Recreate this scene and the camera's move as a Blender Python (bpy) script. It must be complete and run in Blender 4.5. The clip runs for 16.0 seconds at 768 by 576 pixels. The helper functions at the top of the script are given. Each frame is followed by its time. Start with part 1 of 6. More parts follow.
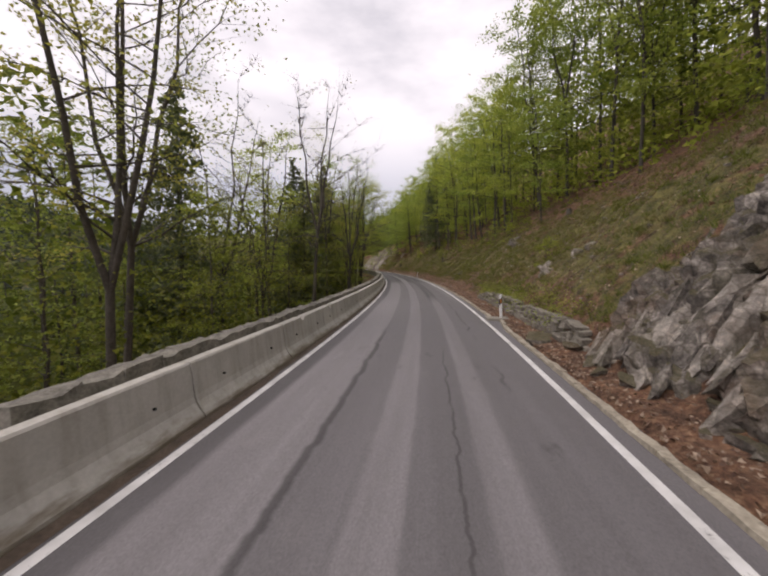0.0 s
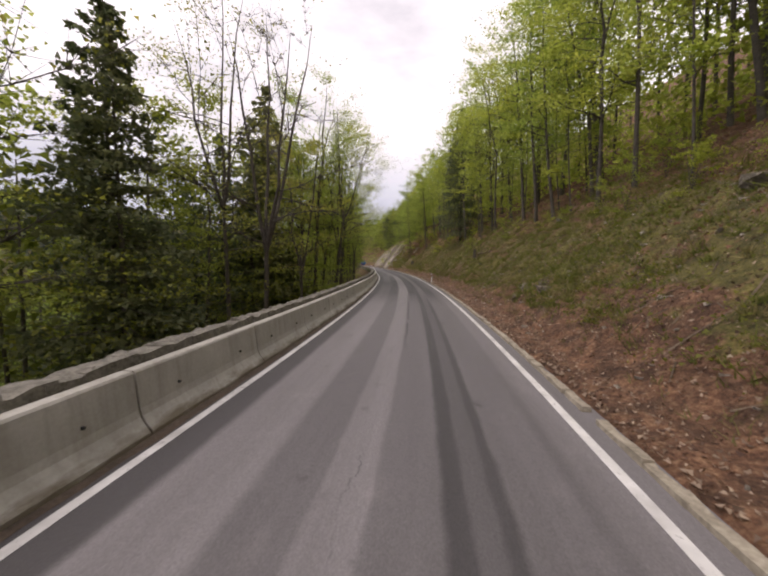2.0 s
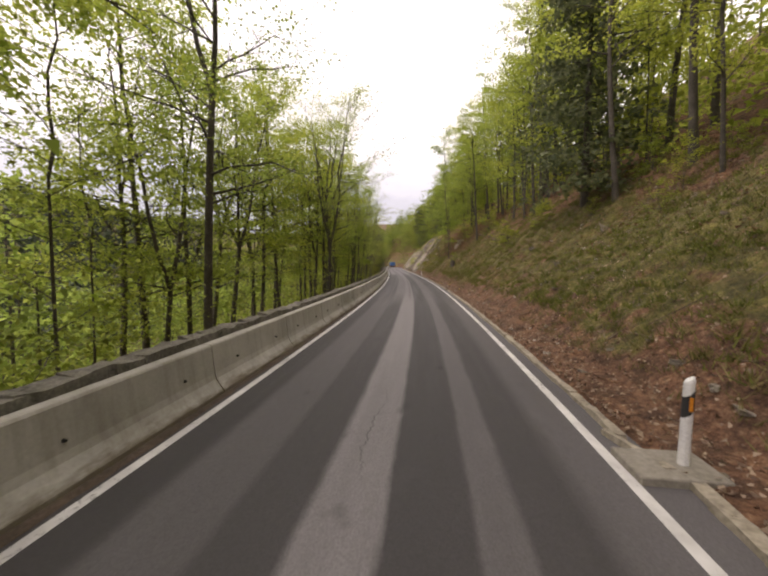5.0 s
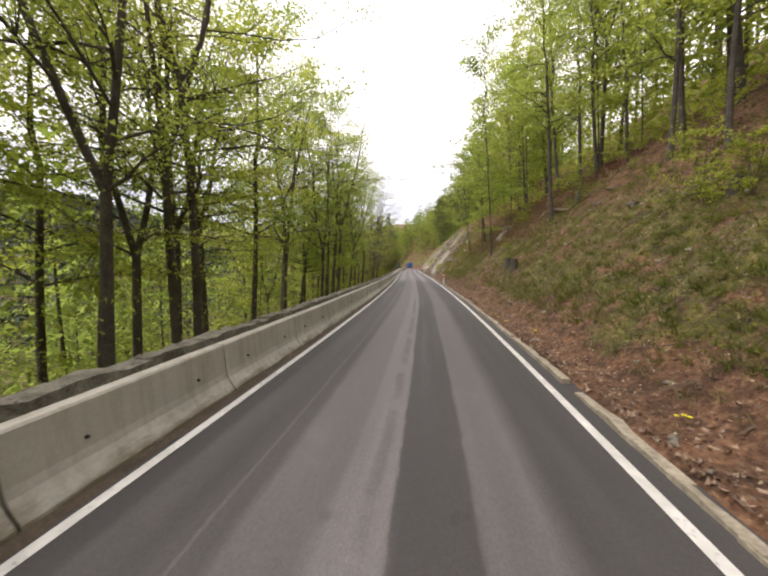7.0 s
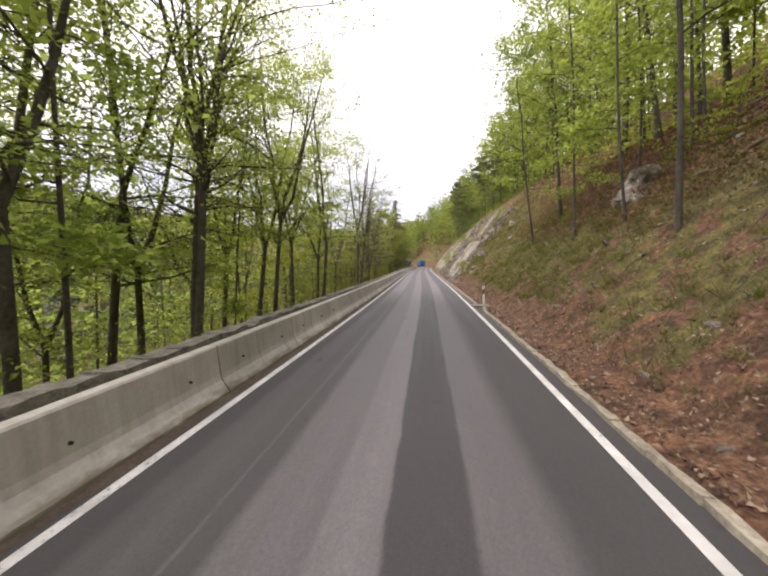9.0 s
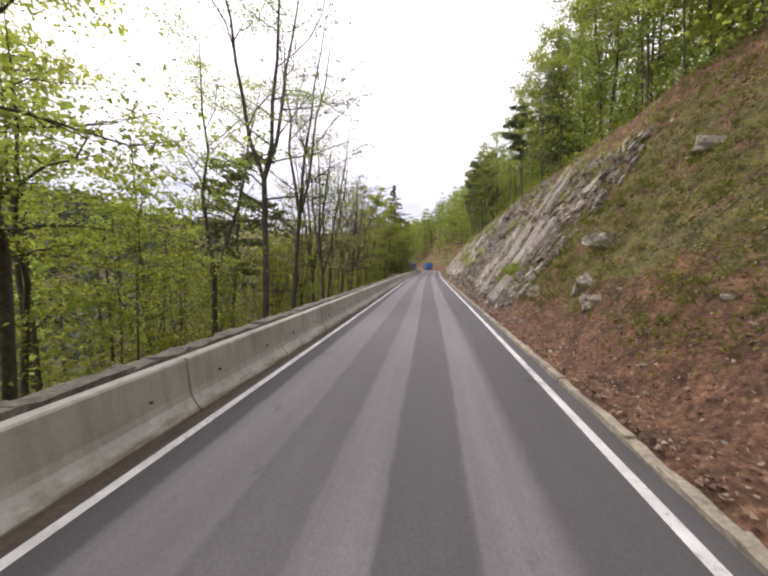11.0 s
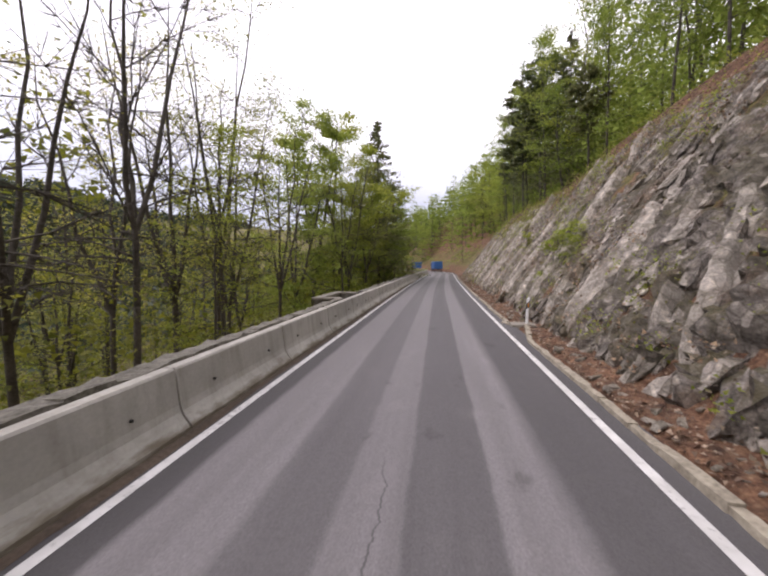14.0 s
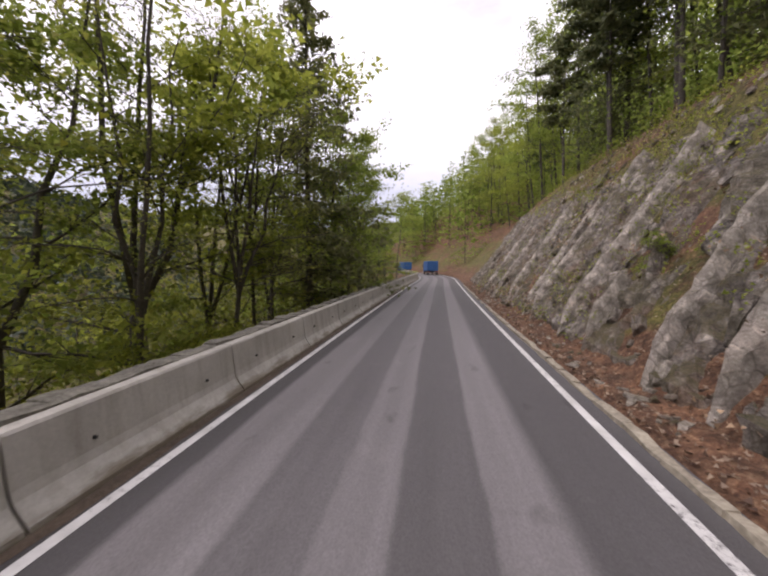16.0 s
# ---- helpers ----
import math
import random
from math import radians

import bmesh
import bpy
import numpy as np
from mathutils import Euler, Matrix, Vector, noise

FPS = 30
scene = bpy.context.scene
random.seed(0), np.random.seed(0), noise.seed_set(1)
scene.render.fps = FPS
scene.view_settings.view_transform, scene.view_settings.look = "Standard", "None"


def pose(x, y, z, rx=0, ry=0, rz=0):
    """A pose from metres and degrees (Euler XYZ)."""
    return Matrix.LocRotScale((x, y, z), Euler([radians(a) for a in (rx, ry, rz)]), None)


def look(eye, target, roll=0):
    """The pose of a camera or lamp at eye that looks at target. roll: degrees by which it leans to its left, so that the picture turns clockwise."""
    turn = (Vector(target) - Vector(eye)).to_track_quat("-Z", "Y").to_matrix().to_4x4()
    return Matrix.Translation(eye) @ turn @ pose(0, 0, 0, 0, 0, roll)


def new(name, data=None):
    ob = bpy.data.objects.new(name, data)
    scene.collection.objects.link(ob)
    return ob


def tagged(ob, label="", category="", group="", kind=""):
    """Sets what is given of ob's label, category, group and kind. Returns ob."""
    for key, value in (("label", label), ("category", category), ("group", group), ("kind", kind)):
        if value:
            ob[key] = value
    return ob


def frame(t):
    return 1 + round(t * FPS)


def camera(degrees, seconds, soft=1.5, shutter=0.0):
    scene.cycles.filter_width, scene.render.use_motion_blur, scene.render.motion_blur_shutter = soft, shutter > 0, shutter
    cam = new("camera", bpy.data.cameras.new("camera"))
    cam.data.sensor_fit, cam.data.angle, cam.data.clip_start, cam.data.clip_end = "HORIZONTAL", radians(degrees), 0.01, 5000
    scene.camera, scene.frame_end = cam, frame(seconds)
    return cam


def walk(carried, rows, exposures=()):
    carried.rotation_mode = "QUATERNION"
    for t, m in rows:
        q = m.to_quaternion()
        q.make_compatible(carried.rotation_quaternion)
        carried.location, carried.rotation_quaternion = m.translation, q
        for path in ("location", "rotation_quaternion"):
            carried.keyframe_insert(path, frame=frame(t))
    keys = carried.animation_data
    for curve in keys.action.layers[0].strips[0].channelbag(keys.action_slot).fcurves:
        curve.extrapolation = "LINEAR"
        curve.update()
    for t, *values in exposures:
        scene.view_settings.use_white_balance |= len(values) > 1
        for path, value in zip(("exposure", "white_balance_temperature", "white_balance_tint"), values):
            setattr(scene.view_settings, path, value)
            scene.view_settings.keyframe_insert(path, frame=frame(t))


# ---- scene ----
# ---- the road's line and the camera's walk ----
LENS = 96.0
EYE = 2.4
# bends of the valley road: (from metre, curvature to the left)
BENDS = [(-200, 0.0021), (0, 0.00309), (25, 0.00313), (50, 0.00258), (75, 0.00216), (100, 0.00168), (125, 0.00079), (150, 0.00038), (175, -0.00016), (200, -0.00066), (280, -0.00038), (281, 0.0), (2000, 0.0)]
S0, DS = -200.0, 1.0
_n = 1700
_line = np.zeros((_n, 3))
_line[:, 0] = 0.0


def _lay():
    x = y = psi = 0.0
    ks = [b[0] for b in BENDS]
    kv = [b[1] for b in BENDS]
    i0 = int(-S0 / DS)
    for i in range(i0, _n):
        _line[i] = (x, y, psi)
        k = np.interp(S0 + (i + 0.5) * DS, ks, kv)
        psi += k * DS
        x -= math.sin(psi) * DS
        y += math.cos(psi) * DS
    x = y = psi = 0.0
    for i in range(i0, -1, -1):
        _line[i] = (x, y, psi)
        k = np.interp(S0 + (i - 0.5) * DS, ks, kv)
        psi -= k * DS
        x += math.sin(psi) * DS
        y -= math.cos(psi) * DS


_lay()
_at = S0 + np.arange(_n) * DS


# the places below are given by the road's old mark stones, which stand unevenly: (mark, true metre along the road)
MARKS = [(-200, -168.8), (8.0, 8.0), (40.9, 33.1), (73.4, 57.8), (105.6, 82.2), (137.7, 106.7), (169.4, 131.6), (200.7, 157.2), (231.1, 183.5), (260.3, 209.9), (1500, 1449.6)]


def metre(s):
    return np.interp(s, [a for a, _ in MARKS], [b for _, b in MARKS])


def mark(m):
    return np.interp(m, [b for _, b in MARKS], [a for a, _ in MARKS])


def side(s):
    """How far the road itself has drawn to the right of the valley line at mark s: it bends away to the left at the far end."""
    s = np.asarray(s, float)
    return -np.clip(s - 305, 0, 100) ** 2 / 255.0


def ahead(m, d):
    """World x, y of the point d metres right of the valley line, m metres along it."""
    m, d = np.asarray(m, float), np.asarray(d, float)
    x, y, p = (np.interp(m, _at, _line[:, k]) for k in range(3))
    return x + d * np.cos(p), y + d * np.sin(p)


def valley(s, d):
    """World x, y of the point d metres right of the valley line at mark s."""
    return ahead(metre(s), d)


def course(m):
    return float(np.interp(m, _at, _line[:, 2]))


def heading(s):
    return course(metre(s))


# time, metre along the road, metres to the right, and what the vehicle's nodding adds: yaw, pitch, roll
DRIVE = [
    (0.0, 0.00, -0.113, 0.80, 0.25, 0.28),
    (0.5, 6.33, -0.065, 0.09, 0.15, 0.21),
    (1.0, 12.63, -0.016, -0.20, 0.12, 0.07),
    (1.5, 18.90, 0.030, -0.52, -0.14, -0.15),
    (2.0, 25.14, 0.065, -0.61, -0.23, -0.24),
    (2.5, 31.34, 0.103, -0.83, -0.52, -0.22),
    (3.0, 37.52, 0.136, -0.70, -0.47, -0.03),
    (3.5, 43.67, 0.157, -0.58, -1.02, -0.04),
    (4.0, 49.80, 0.131, -0.65, -0.82, -0.21),
    (4.5, 55.91, 0.100, -0.56, -0.38, -0.22),
    (5.0, 62.01, 0.054, -0.28, -0.06, -0.13),
    (5.5, 68.10, 0.011, -0.11, 0.05, -0.09),
    (6.0, 74.19, -0.021, -0.07, 0.18, -0.10),
    (6.5, 80.29, -0.041, -0.08, 0.29, -0.08),
    (7.0, 86.39, -0.041, 0.03, 0.10, 0.02),
    (7.5, 92.52, 0.007, 0.07, 0.10, -0.03),
    (8.0, 98.67, 0.028, 0.09, -0.02, 0.08),
    (8.5, 104.84, 0.034, -0.07, -0.01, 0.26),
    (9.0, 111.05, 0.015, -0.01, -0.20, 0.37),
    (9.5, 117.30, 0.014, -0.07, -0.09, 0.24),
    (10.0, 123.59, 0.023, -0.07, -0.02, 0.12),
    (10.5, 129.93, 0.042, -0.06, 0.03, 0.11),
    (11.0, 136.31, 0.063, -0.01, 0.21, 0.21),
    (11.5, 142.73, 0.070, 0.17, 0.55, 0.31),
    (12.0, 149.21, 0.035, 0.27, 0.49, 0.28),
    (12.5, 155.72, -0.016, 0.32, 0.58, 0.24),
    (13.0, 162.27, -0.069, 0.38, 0.30, 0.22),
    (13.5, 168.86, -0.111, 0.35, 0.10, 0.08),
    (14.0, 175.47, -0.158, 0.73, 0.06, -0.03),
    (14.5, 182.10, -0.152, 0.71, 0.11, -0.11),
    (15.0, 188.73, -0.124, 0.52, 0.06, -0.16),
    (15.5, 195.35, -0.102, 0.46, 0.09, -0.12),
    (16.0, 201.94, -0.089, 0.48, 0.15, 0.03),
]
MOUNT_YAW, MOUNT_PITCH, MOUNT_ROLL = 7.805, -4.011, 0.167
cam = camera(LENS, 16.0, soft=2.3, shutter=0.05)
ROWS = []
for t, m, right, yaw, pitch, roll in DRIVE:
    x, y = ahead(m, right)
    ROWS.append((t, pose(float(x), float(y), EYE, 90 + MOUNT_PITCH + pitch, MOUNT_ROLL + roll, math.degrees(course(m)) + MOUNT_YAW + yaw)))
walk(cam, ROWS, [(0.0, -0.5, 6740, 21.5), (0.4, -0.36, 6740, 22.0), (1.0, -0.32, 6780, 22.5), (2.0, -0.28, 6880, 23.5), (3.0, -0.14, 6660, 24.0), (4.0, -0.06, 7250, 24.0), (6.5, 0.2, 7200, 20.5), (7.0, 0.36, 6950, 19.5), (7.5, 0.56, 6850, 20.5), (8.2, 0.62, 6780, 21.5), (9.0, 0.5, 6700, 22.5), (11.5, 0.26, 6500, 24.0), (12.0, 0.27, 6500, 24.0), (13.0, 0.13, 6490, 24.0), (14.0, 0.04, 6470, 24.0), (15.0, -0.06, 6500, 24.5), (16.0, -0.12, 6530, 25.5)])

# ---- light ----
world = bpy.data.worlds.new("world")
scene.world = world
world.use_nodes = True
wn, wl = world.node_tree.nodes, world.node_tree.links
wn.clear()
out = wn.new("ShaderNodeOutputWorld")
bg = wn.new("ShaderNodeBackground")
sky = wn.new("ShaderNodeTexSky")
sky.sky_type = "NISHITA"
sky.sun_disc = False
sky.sun_elevation, sky.sun_rotation = radians(58), radians(230)
skys = wn.new("ShaderNodeVectorMath")
skys.operation = "SCALE"
skys.inputs["Scale"].default_value = 0.09
wl.new(sky.outputs[0], skys.inputs[0])
tc = wn.new("ShaderNodeTexCoord")
mp = wn.new("ShaderNodeMapping")
mp.inputs["Scale"].default_value = (1.0, 1.0, 2.6)
cl = wn.new("ShaderNodeTexNoise")
cl.inputs["Scale"].default_value = 3.2
cl.inputs["Detail"].default_value = 7
cl.inputs["Roughness"].default_value = 0.55
cr = wn.new("ShaderNodeValToRGB")
cr.color_ramp.elements[0].position, cr.color_ramp.elements[0].color = 0.25, (0.7, 0.72, 0.76, 1)
cr.color_ramp.elements[1].position, cr.color_ramp.elements[1].color = 0.5, (1.05, 1.06, 1.08, 1)
mx = wn.new("ShaderNodeMix")
mx.data_type = "RGBA"
mx.inputs[0].default_value = 0.9
wl.new(tc.outputs["Generated"], mp.inputs[0])
wl.new(mp.outputs[0], cl.inputs["Vector"])
wl.new(cl.outputs["Fac"], cr.inputs[0])
sz = wn.new("ShaderNodeSeparateXYZ")
wl.new(tc.outputs["Generated"], sz.inputs[0])
low = wn.new("ShaderNodeValToRGB")
low.color_ramp.elements[0].position, low.color_ramp.elements[0].color = 0.0, (0.36, 0.39, 0.45, 1)
low.color_ramp.elements[1].position, low.color_ramp.elements[1].color = 0.34, (1, 1, 1, 1)
band = low.color_ramp.elements.new(0.2)
band.color = (0.62, 0.65, 0.7, 1)
wl.new(sz.outputs[2], low.inputs[0])
veil = wn.new("ShaderNodeMix")
veil.data_type, veil.blend_type = "RGBA", "MULTIPLY"
veil.inputs[0].default_value = 1.0
wl.new(cr.outputs[0], veil.inputs[6])
wl.new(low.outputs[0], veil.inputs[7])
wl.new(skys.outputs[0], mx.inputs[6])
wl.new(veil.outputs[2], mx.inputs[7])
wl.new(mx.outputs[2], bg.inputs["Color"])
bg.inputs["Strength"].default_value = 1.5
wl.new(bg.outputs[0], out.inputs[0])
sun = new("sun", bpy.data.lights.new("sun", "SUN"))
sun.data.energy, sun.data.angle, sun.data.color = 1.4, radians(25), (1.0, 0.96, 0.9)
sun.matrix_world = look((0, 0, 100), (48, 40, 0))


# ---- materials ----
def material(name, rough=0.8, metal=0.0):
    m = bpy.data.materials.new(name)
    m.use_nodes = True
    b = m.node_tree.nodes["Principled BSDF"]
    b.inputs["Roughness"].default_value, b.inputs["Metallic"].default_value = rough, metal
    return m, m.node_tree.nodes, m.node_tree.links, b


def noise_node(nodes, links, vec, scale, detail=5.0, rough=0.6):
    n = nodes.new("ShaderNodeTexNoise")
    n.inputs["Scale"].default_value, n.inputs["Detail"].default_value, n.inputs["Roughness"].default_value = scale, detail, rough
    if vec is not None:
        links.new(vec, n.inputs["Vector"])
    return n.outputs["Fac"]


def ramp(nodes, links, fac, stops):
    r = nodes.new("ShaderNodeValToRGB")
    e = r.color_ramp.elements
    while len(e) < len(stops):
        e.new(0.5)
    for k, (p, c) in zip(e, stops):
        k.position, k.color = p, (*c, 1) if len(c) == 3 else c
    links.new(fac, r.inputs[0])
    return r.outputs[0]


def mix(nodes, links, fac, a, b, blend="MIX"):
    m = nodes.new("ShaderNodeMix")
    m.data_type, m.blend_type = "RGBA", blend
    for sock, v in ((m.inputs[0], fac), (m.inputs[6], a), (m.inputs[7], b)):
        if isinstance(v, (int, float)):
            sock.default_value = v
        elif isinstance(v, tuple):
            sock.default_value = (*v, 1)
        else:
            links.new(v, sock)
    return m.outputs[2]


def bump(nodes, links, bsdf, height, strength, distance):
    b = nodes.new("ShaderNodeBump")
    b.inputs["Strength"].default_value, b.inputs["Distance"].default_value = strength, distance
    links.new(height, b.inputs["Height"])
    links.new(b.outputs[0], bsdf.inputs["Normal"])


def place(nodes, links, scale=None, uv=False):
    if uv:
        n = nodes.new("ShaderNodeTexCoord").outputs["UV"]
    else:
        n = nodes.new("ShaderNodeNewGeometry").outputs["Position"]
    if scale:
        m = nodes.new("ShaderNodeMapping")
        m.inputs["Scale"].default_value = scale
        links.new(n, m.inputs[0])
        n = m.outputs[0]
    return n


def simple(name, a, b, scale=6.0, rough=0.8, metal=0.0, relief=0.0, fine=40.0):
    """Two shades of one surface, blended by noise at two scales, with fine relief."""
    m, n, l, p = material(name, rough, metal)
    v = place(n, l)
    big = noise_node(n, l, v, scale)
    small = noise_node(n, l, v, fine, 3)
    c = ramp(n, l, big, [(0.3, a), (0.7, b)])
    c = mix(n, l, 0.35, c, ramp(n, l, small, [(0.3, tuple(x * 0.6 for x in a)), (0.7, tuple(min(1, x * 1.3) for x in b))]))
    l.new(c, p.inputs["Base Color"])
    if relief:
        bump(n, l, p, small, 0.6, relief)
    return m


def asphalt_material():
    m, n, l, p = material("asphalt", 0.72)
    uv = place(n, l, uv=True)
    sep = n.new("ShaderNodeSeparateXYZ")
    l.new(uv, sep.inputs[0])
    # the bands wander a little along the road and have frayed edges
    drift = noise_node(n, l, place(n, l, (0.05, 0.03, 1), uv=True), 1.0, 2)
    fray = noise_node(n, l, place(n, l, (3.5, 0.9, 1), uv=True), 1.0, 5, 0.7)
    total = sep.outputs[0]
    for f, k in ((drift, 0.22), (fray, 0.13)):
        ma = n.new("ShaderNodeMath")
        ma.operation = "MULTIPLY_ADD"
        ma.inputs[1].default_value, ma.inputs[2].default_value = k, -k / 2
        l.new(f, ma.inputs[0])
        ad = n.new("ShaderNodeMath")
        l.new(total, ad.inputs[0])
        l.new(ma.outputs[0], ad.inputs[1])
        total = ad.outputs[0]
    mr = n.new("ShaderNodeMapRange")
    mr.inputs[1].default_value, mr.inputs[2].default_value = -3.8, 3.2
    l.new(total, mr.inputs[0])

    def at(e):
        return (e + 3.8) / 7.0

    def bands(*strips):
        """Strips of asphalt across the road: (from, to, lightness)."""
        stops = []
        for e0, e1, g in strips:
            stops += [(at(e0), (g, g * 0.945, g * 0.965)), (at(e1), (g, g * 0.945, g * 0.965))]
        return ramp(n, l, mr.outputs[0], stops)
    along = n.new("ShaderNodeMapRange")
    along.inputs[1].default_value, along.inputs[2].default_value = 0, 250
    l.new(sep.outputs[1], along.inputs[0])
    # older and newer surfacings follow one another along the road, each with its own wheel tracks
    c = bands((-3.5, -3.0, 0.11), (-2.88, -1.78, 0.205), (-1.7, -0.97, 0.142), (-0.9, -0.44, 0.195), (-0.38, 0.38, 0.135), (0.45, 0.82, 0.19), (0.9, 2.4, 0.145))
    for m0, m1, layer in (
            (26, 33, bands((-3.5, -2.88, 0.075), (-2.75, -1.8, 0.2), (-1.7, -1.06, 0.138), (-1.0, -0.5, 0.2), (-0.44, 0.22, 0.14), (0.29, 0.47, 0.062), (0.52, 0.74, 0.1), (0.78, 0.88, 0.07), (0.95, 1.72, 0.145), (1.85, 2.3, 0.185))),
            (56, 66, bands((-3.5, -2.8, 0.055), (-2.66, -1.88, 0.1), (-1.78, -1.14, 0.06), (-1.04, -0.38, 0.215), (-0.3, 0.48, 0.055), (0.54, 0.9, 0.125), (0.98, 1.5, 0.06), (1.75, 2.3, 0.11))),
            (104, 116, bands((-3.5, -3.0, 0.06), (-2.88, -2.52, 0.09), (-2.4, -1.86, 0.08), (-1.72, -1.02, 0.14), (-0.95, -0.42, 0.175), (-0.38, 0.38, 0.058), (0.43, 1.0, 0.125), (1.3, 2.4, 0.062))),
            (168, 182, bands((-3.5, -2.95, 0.075), (-2.85, -1.95, 0.195), (-1.87, -1.13, 0.13), (-1.06, -0.46, 0.19), (-0.4, 0.43, 0.11), (0.48, 1.05, 0.205), (1.28, 2.4, 0.095)))):
        c = mix(n, l, ramp(n, l, along.outputs[0], [(m0 / 250, (0, 0, 0)), (m1 / 250, (1, 1, 1))]), c, layer)
    streak = noise_node(n, l, place(n, l, (2.2, 0.07, 1), uv=True), 1.0, 6, 0.65)
    c = mix(n, l, 0.7, c, ramp(n, l, streak, [(0.33, (0.72, 0.7, 0.69)), (0.66, (1.18, 1.17, 1.17))]), "MULTIPLY")
    spots = noise_node(n, l, place(n, l, (1.7, 0.9, 1), uv=True), 1.0, 4, 0.5)
    c = mix(n, l, 0.8, c, ramp(n, l, spots, [(0.26, (0.6, 0.59, 0.58)), (0.34, (1, 1, 1)), (0.6, (1, 1, 1)), (0.75, (1.16, 1.15, 1.14))]), "MULTIPLY")
    wander = noise_node(n, l, place(n, l, (0.0, 0.55, 1), uv=True), 1.0, 6, 0.72)

    def seam(base, e, wide, tone, m0, m1, sway=0.3, broken=0.45):
        """A wandering crack or joint along the road at e, between two marks, with gaps."""
        shift, near, off = n.new("ShaderNodeMath"), n.new("ShaderNodeMath"), n.new("ShaderNodeMath")
        shift.operation = "MULTIPLY_ADD"
        shift.inputs[1].default_value, shift.inputs[2].default_value = sway, -e - sway / 2
        l.new(wander, shift.inputs[0])
        l.new(sep.outputs[0], near.inputs[0])
        l.new(shift.outputs[0], near.inputs[1])
        off.operation = "ABSOLUTE"
        l.new(near.outputs[0], off.inputs[0])
        stroke = ramp(n, l, off.outputs[0], [(wide * 0.35, (1, 1, 1)), (wide, (0, 0, 0))])
        stretch = ramp(n, l, along.outputs[0], [(max(0.0, (m0 - 4) / 250), (0, 0, 0)), (m0 / 250 + 0.001, (1, 1, 1)), (m1 / 250, (1, 1, 1)), ((m1 + 4) / 250, (0, 0, 0))])
        gaps = ramp(n, l, noise_node(n, l, place(n, l, (0.3, 0.4, 1), uv=True), 1.0, 4), [(broken - 0.06, (0, 0, 0)), (broken + 0.04, (1, 1, 1))])
        f = mix(n, l, 1.0, mix(n, l, 1.0, stroke, stretch, "MULTIPLY"), gaps, "MULTIPLY")
        return mix(n, l, f, base, mix(n, l, 1.0, base, (tone, tone * 0.98, tone * 0.97), "MULTIPLY"))
    c = seam(c, -1.7, 0.09, 0.45, 1, 12, 0.4, 0.3)
    c = seam(c, 0.2, 0.03, 0.55, 1, 8, 0.4, 0.45)
    c = seam(c, 1.35, 0.06, 0.5, 8, 30, 0.6, 0.53)
    c = seam(c, -0.4, 0.05, 0.5, 46, 60, 0.25, 0.42)
    c = seam(c, -2.08, 0.035, 1.45, 108, 166, 0.1, 0.35)
    c = seam(c, -0.62, 0.12, 0.72, 112, 140, 0.3, 0.45)
    grain = noise_node(n, l, place(n, l), 45, 4, 0.75)
    c = mix(n, l, 0.6, c, ramp(n, l, grain, [(0.3, (0.55, 0.55, 0.55)), (0.7, (1.4, 1.4, 1.4))]), "MULTIPLY")
    # a long meandering crack near the middle
    cx = n.new("ShaderNodeMath")
    cx.operation = "ABSOLUTE"
    wob = n.new("ShaderNodeMath")
    wob.operation = "MULTIPLY_ADD"
    wob.inputs[1].default_value, wob.inputs[2].default_value = 0.7, 0.35
    l.new(noise_node(n, l, place(n, l, (0.0, 0.5, 1), uv=True), 1.0, 6, 0.7), wob.inputs[0])
    sm = n.new("ShaderNodeMath")
    l.new(sep.outputs[0], sm.inputs[0])
    l.new(wob.outputs[0], sm.inputs[1])
    l.new(sm.outputs[0], cx.inputs[0])
    line = ramp(n, l, cx.outputs[0], [(0.005, (0.5, 0.5, 0.5)), (0.016, (1, 1, 1))])
    where = ramp(n, l, noise_node(n, l, place(n, l, (0.1, 0.11, 1), uv=True), 1.0, 3), [(0.55, (0, 0, 0)), (0.63, (1, 1, 1))])
    c = mix(n, l, where, c, mix(n, l, 1.0, c, line, "MULTIPLY"))
    l.new(c, p.inputs["Base Color"])
    l.new(ramp(n, l, streak, [(0.3, (0.55, 0.55, 0.55)), (0.7, (0.8, 0.8, 0.8))]), p.inputs["Roughness"])
    bump(n, l, p, grain, 0.5, 0.01)
    return m


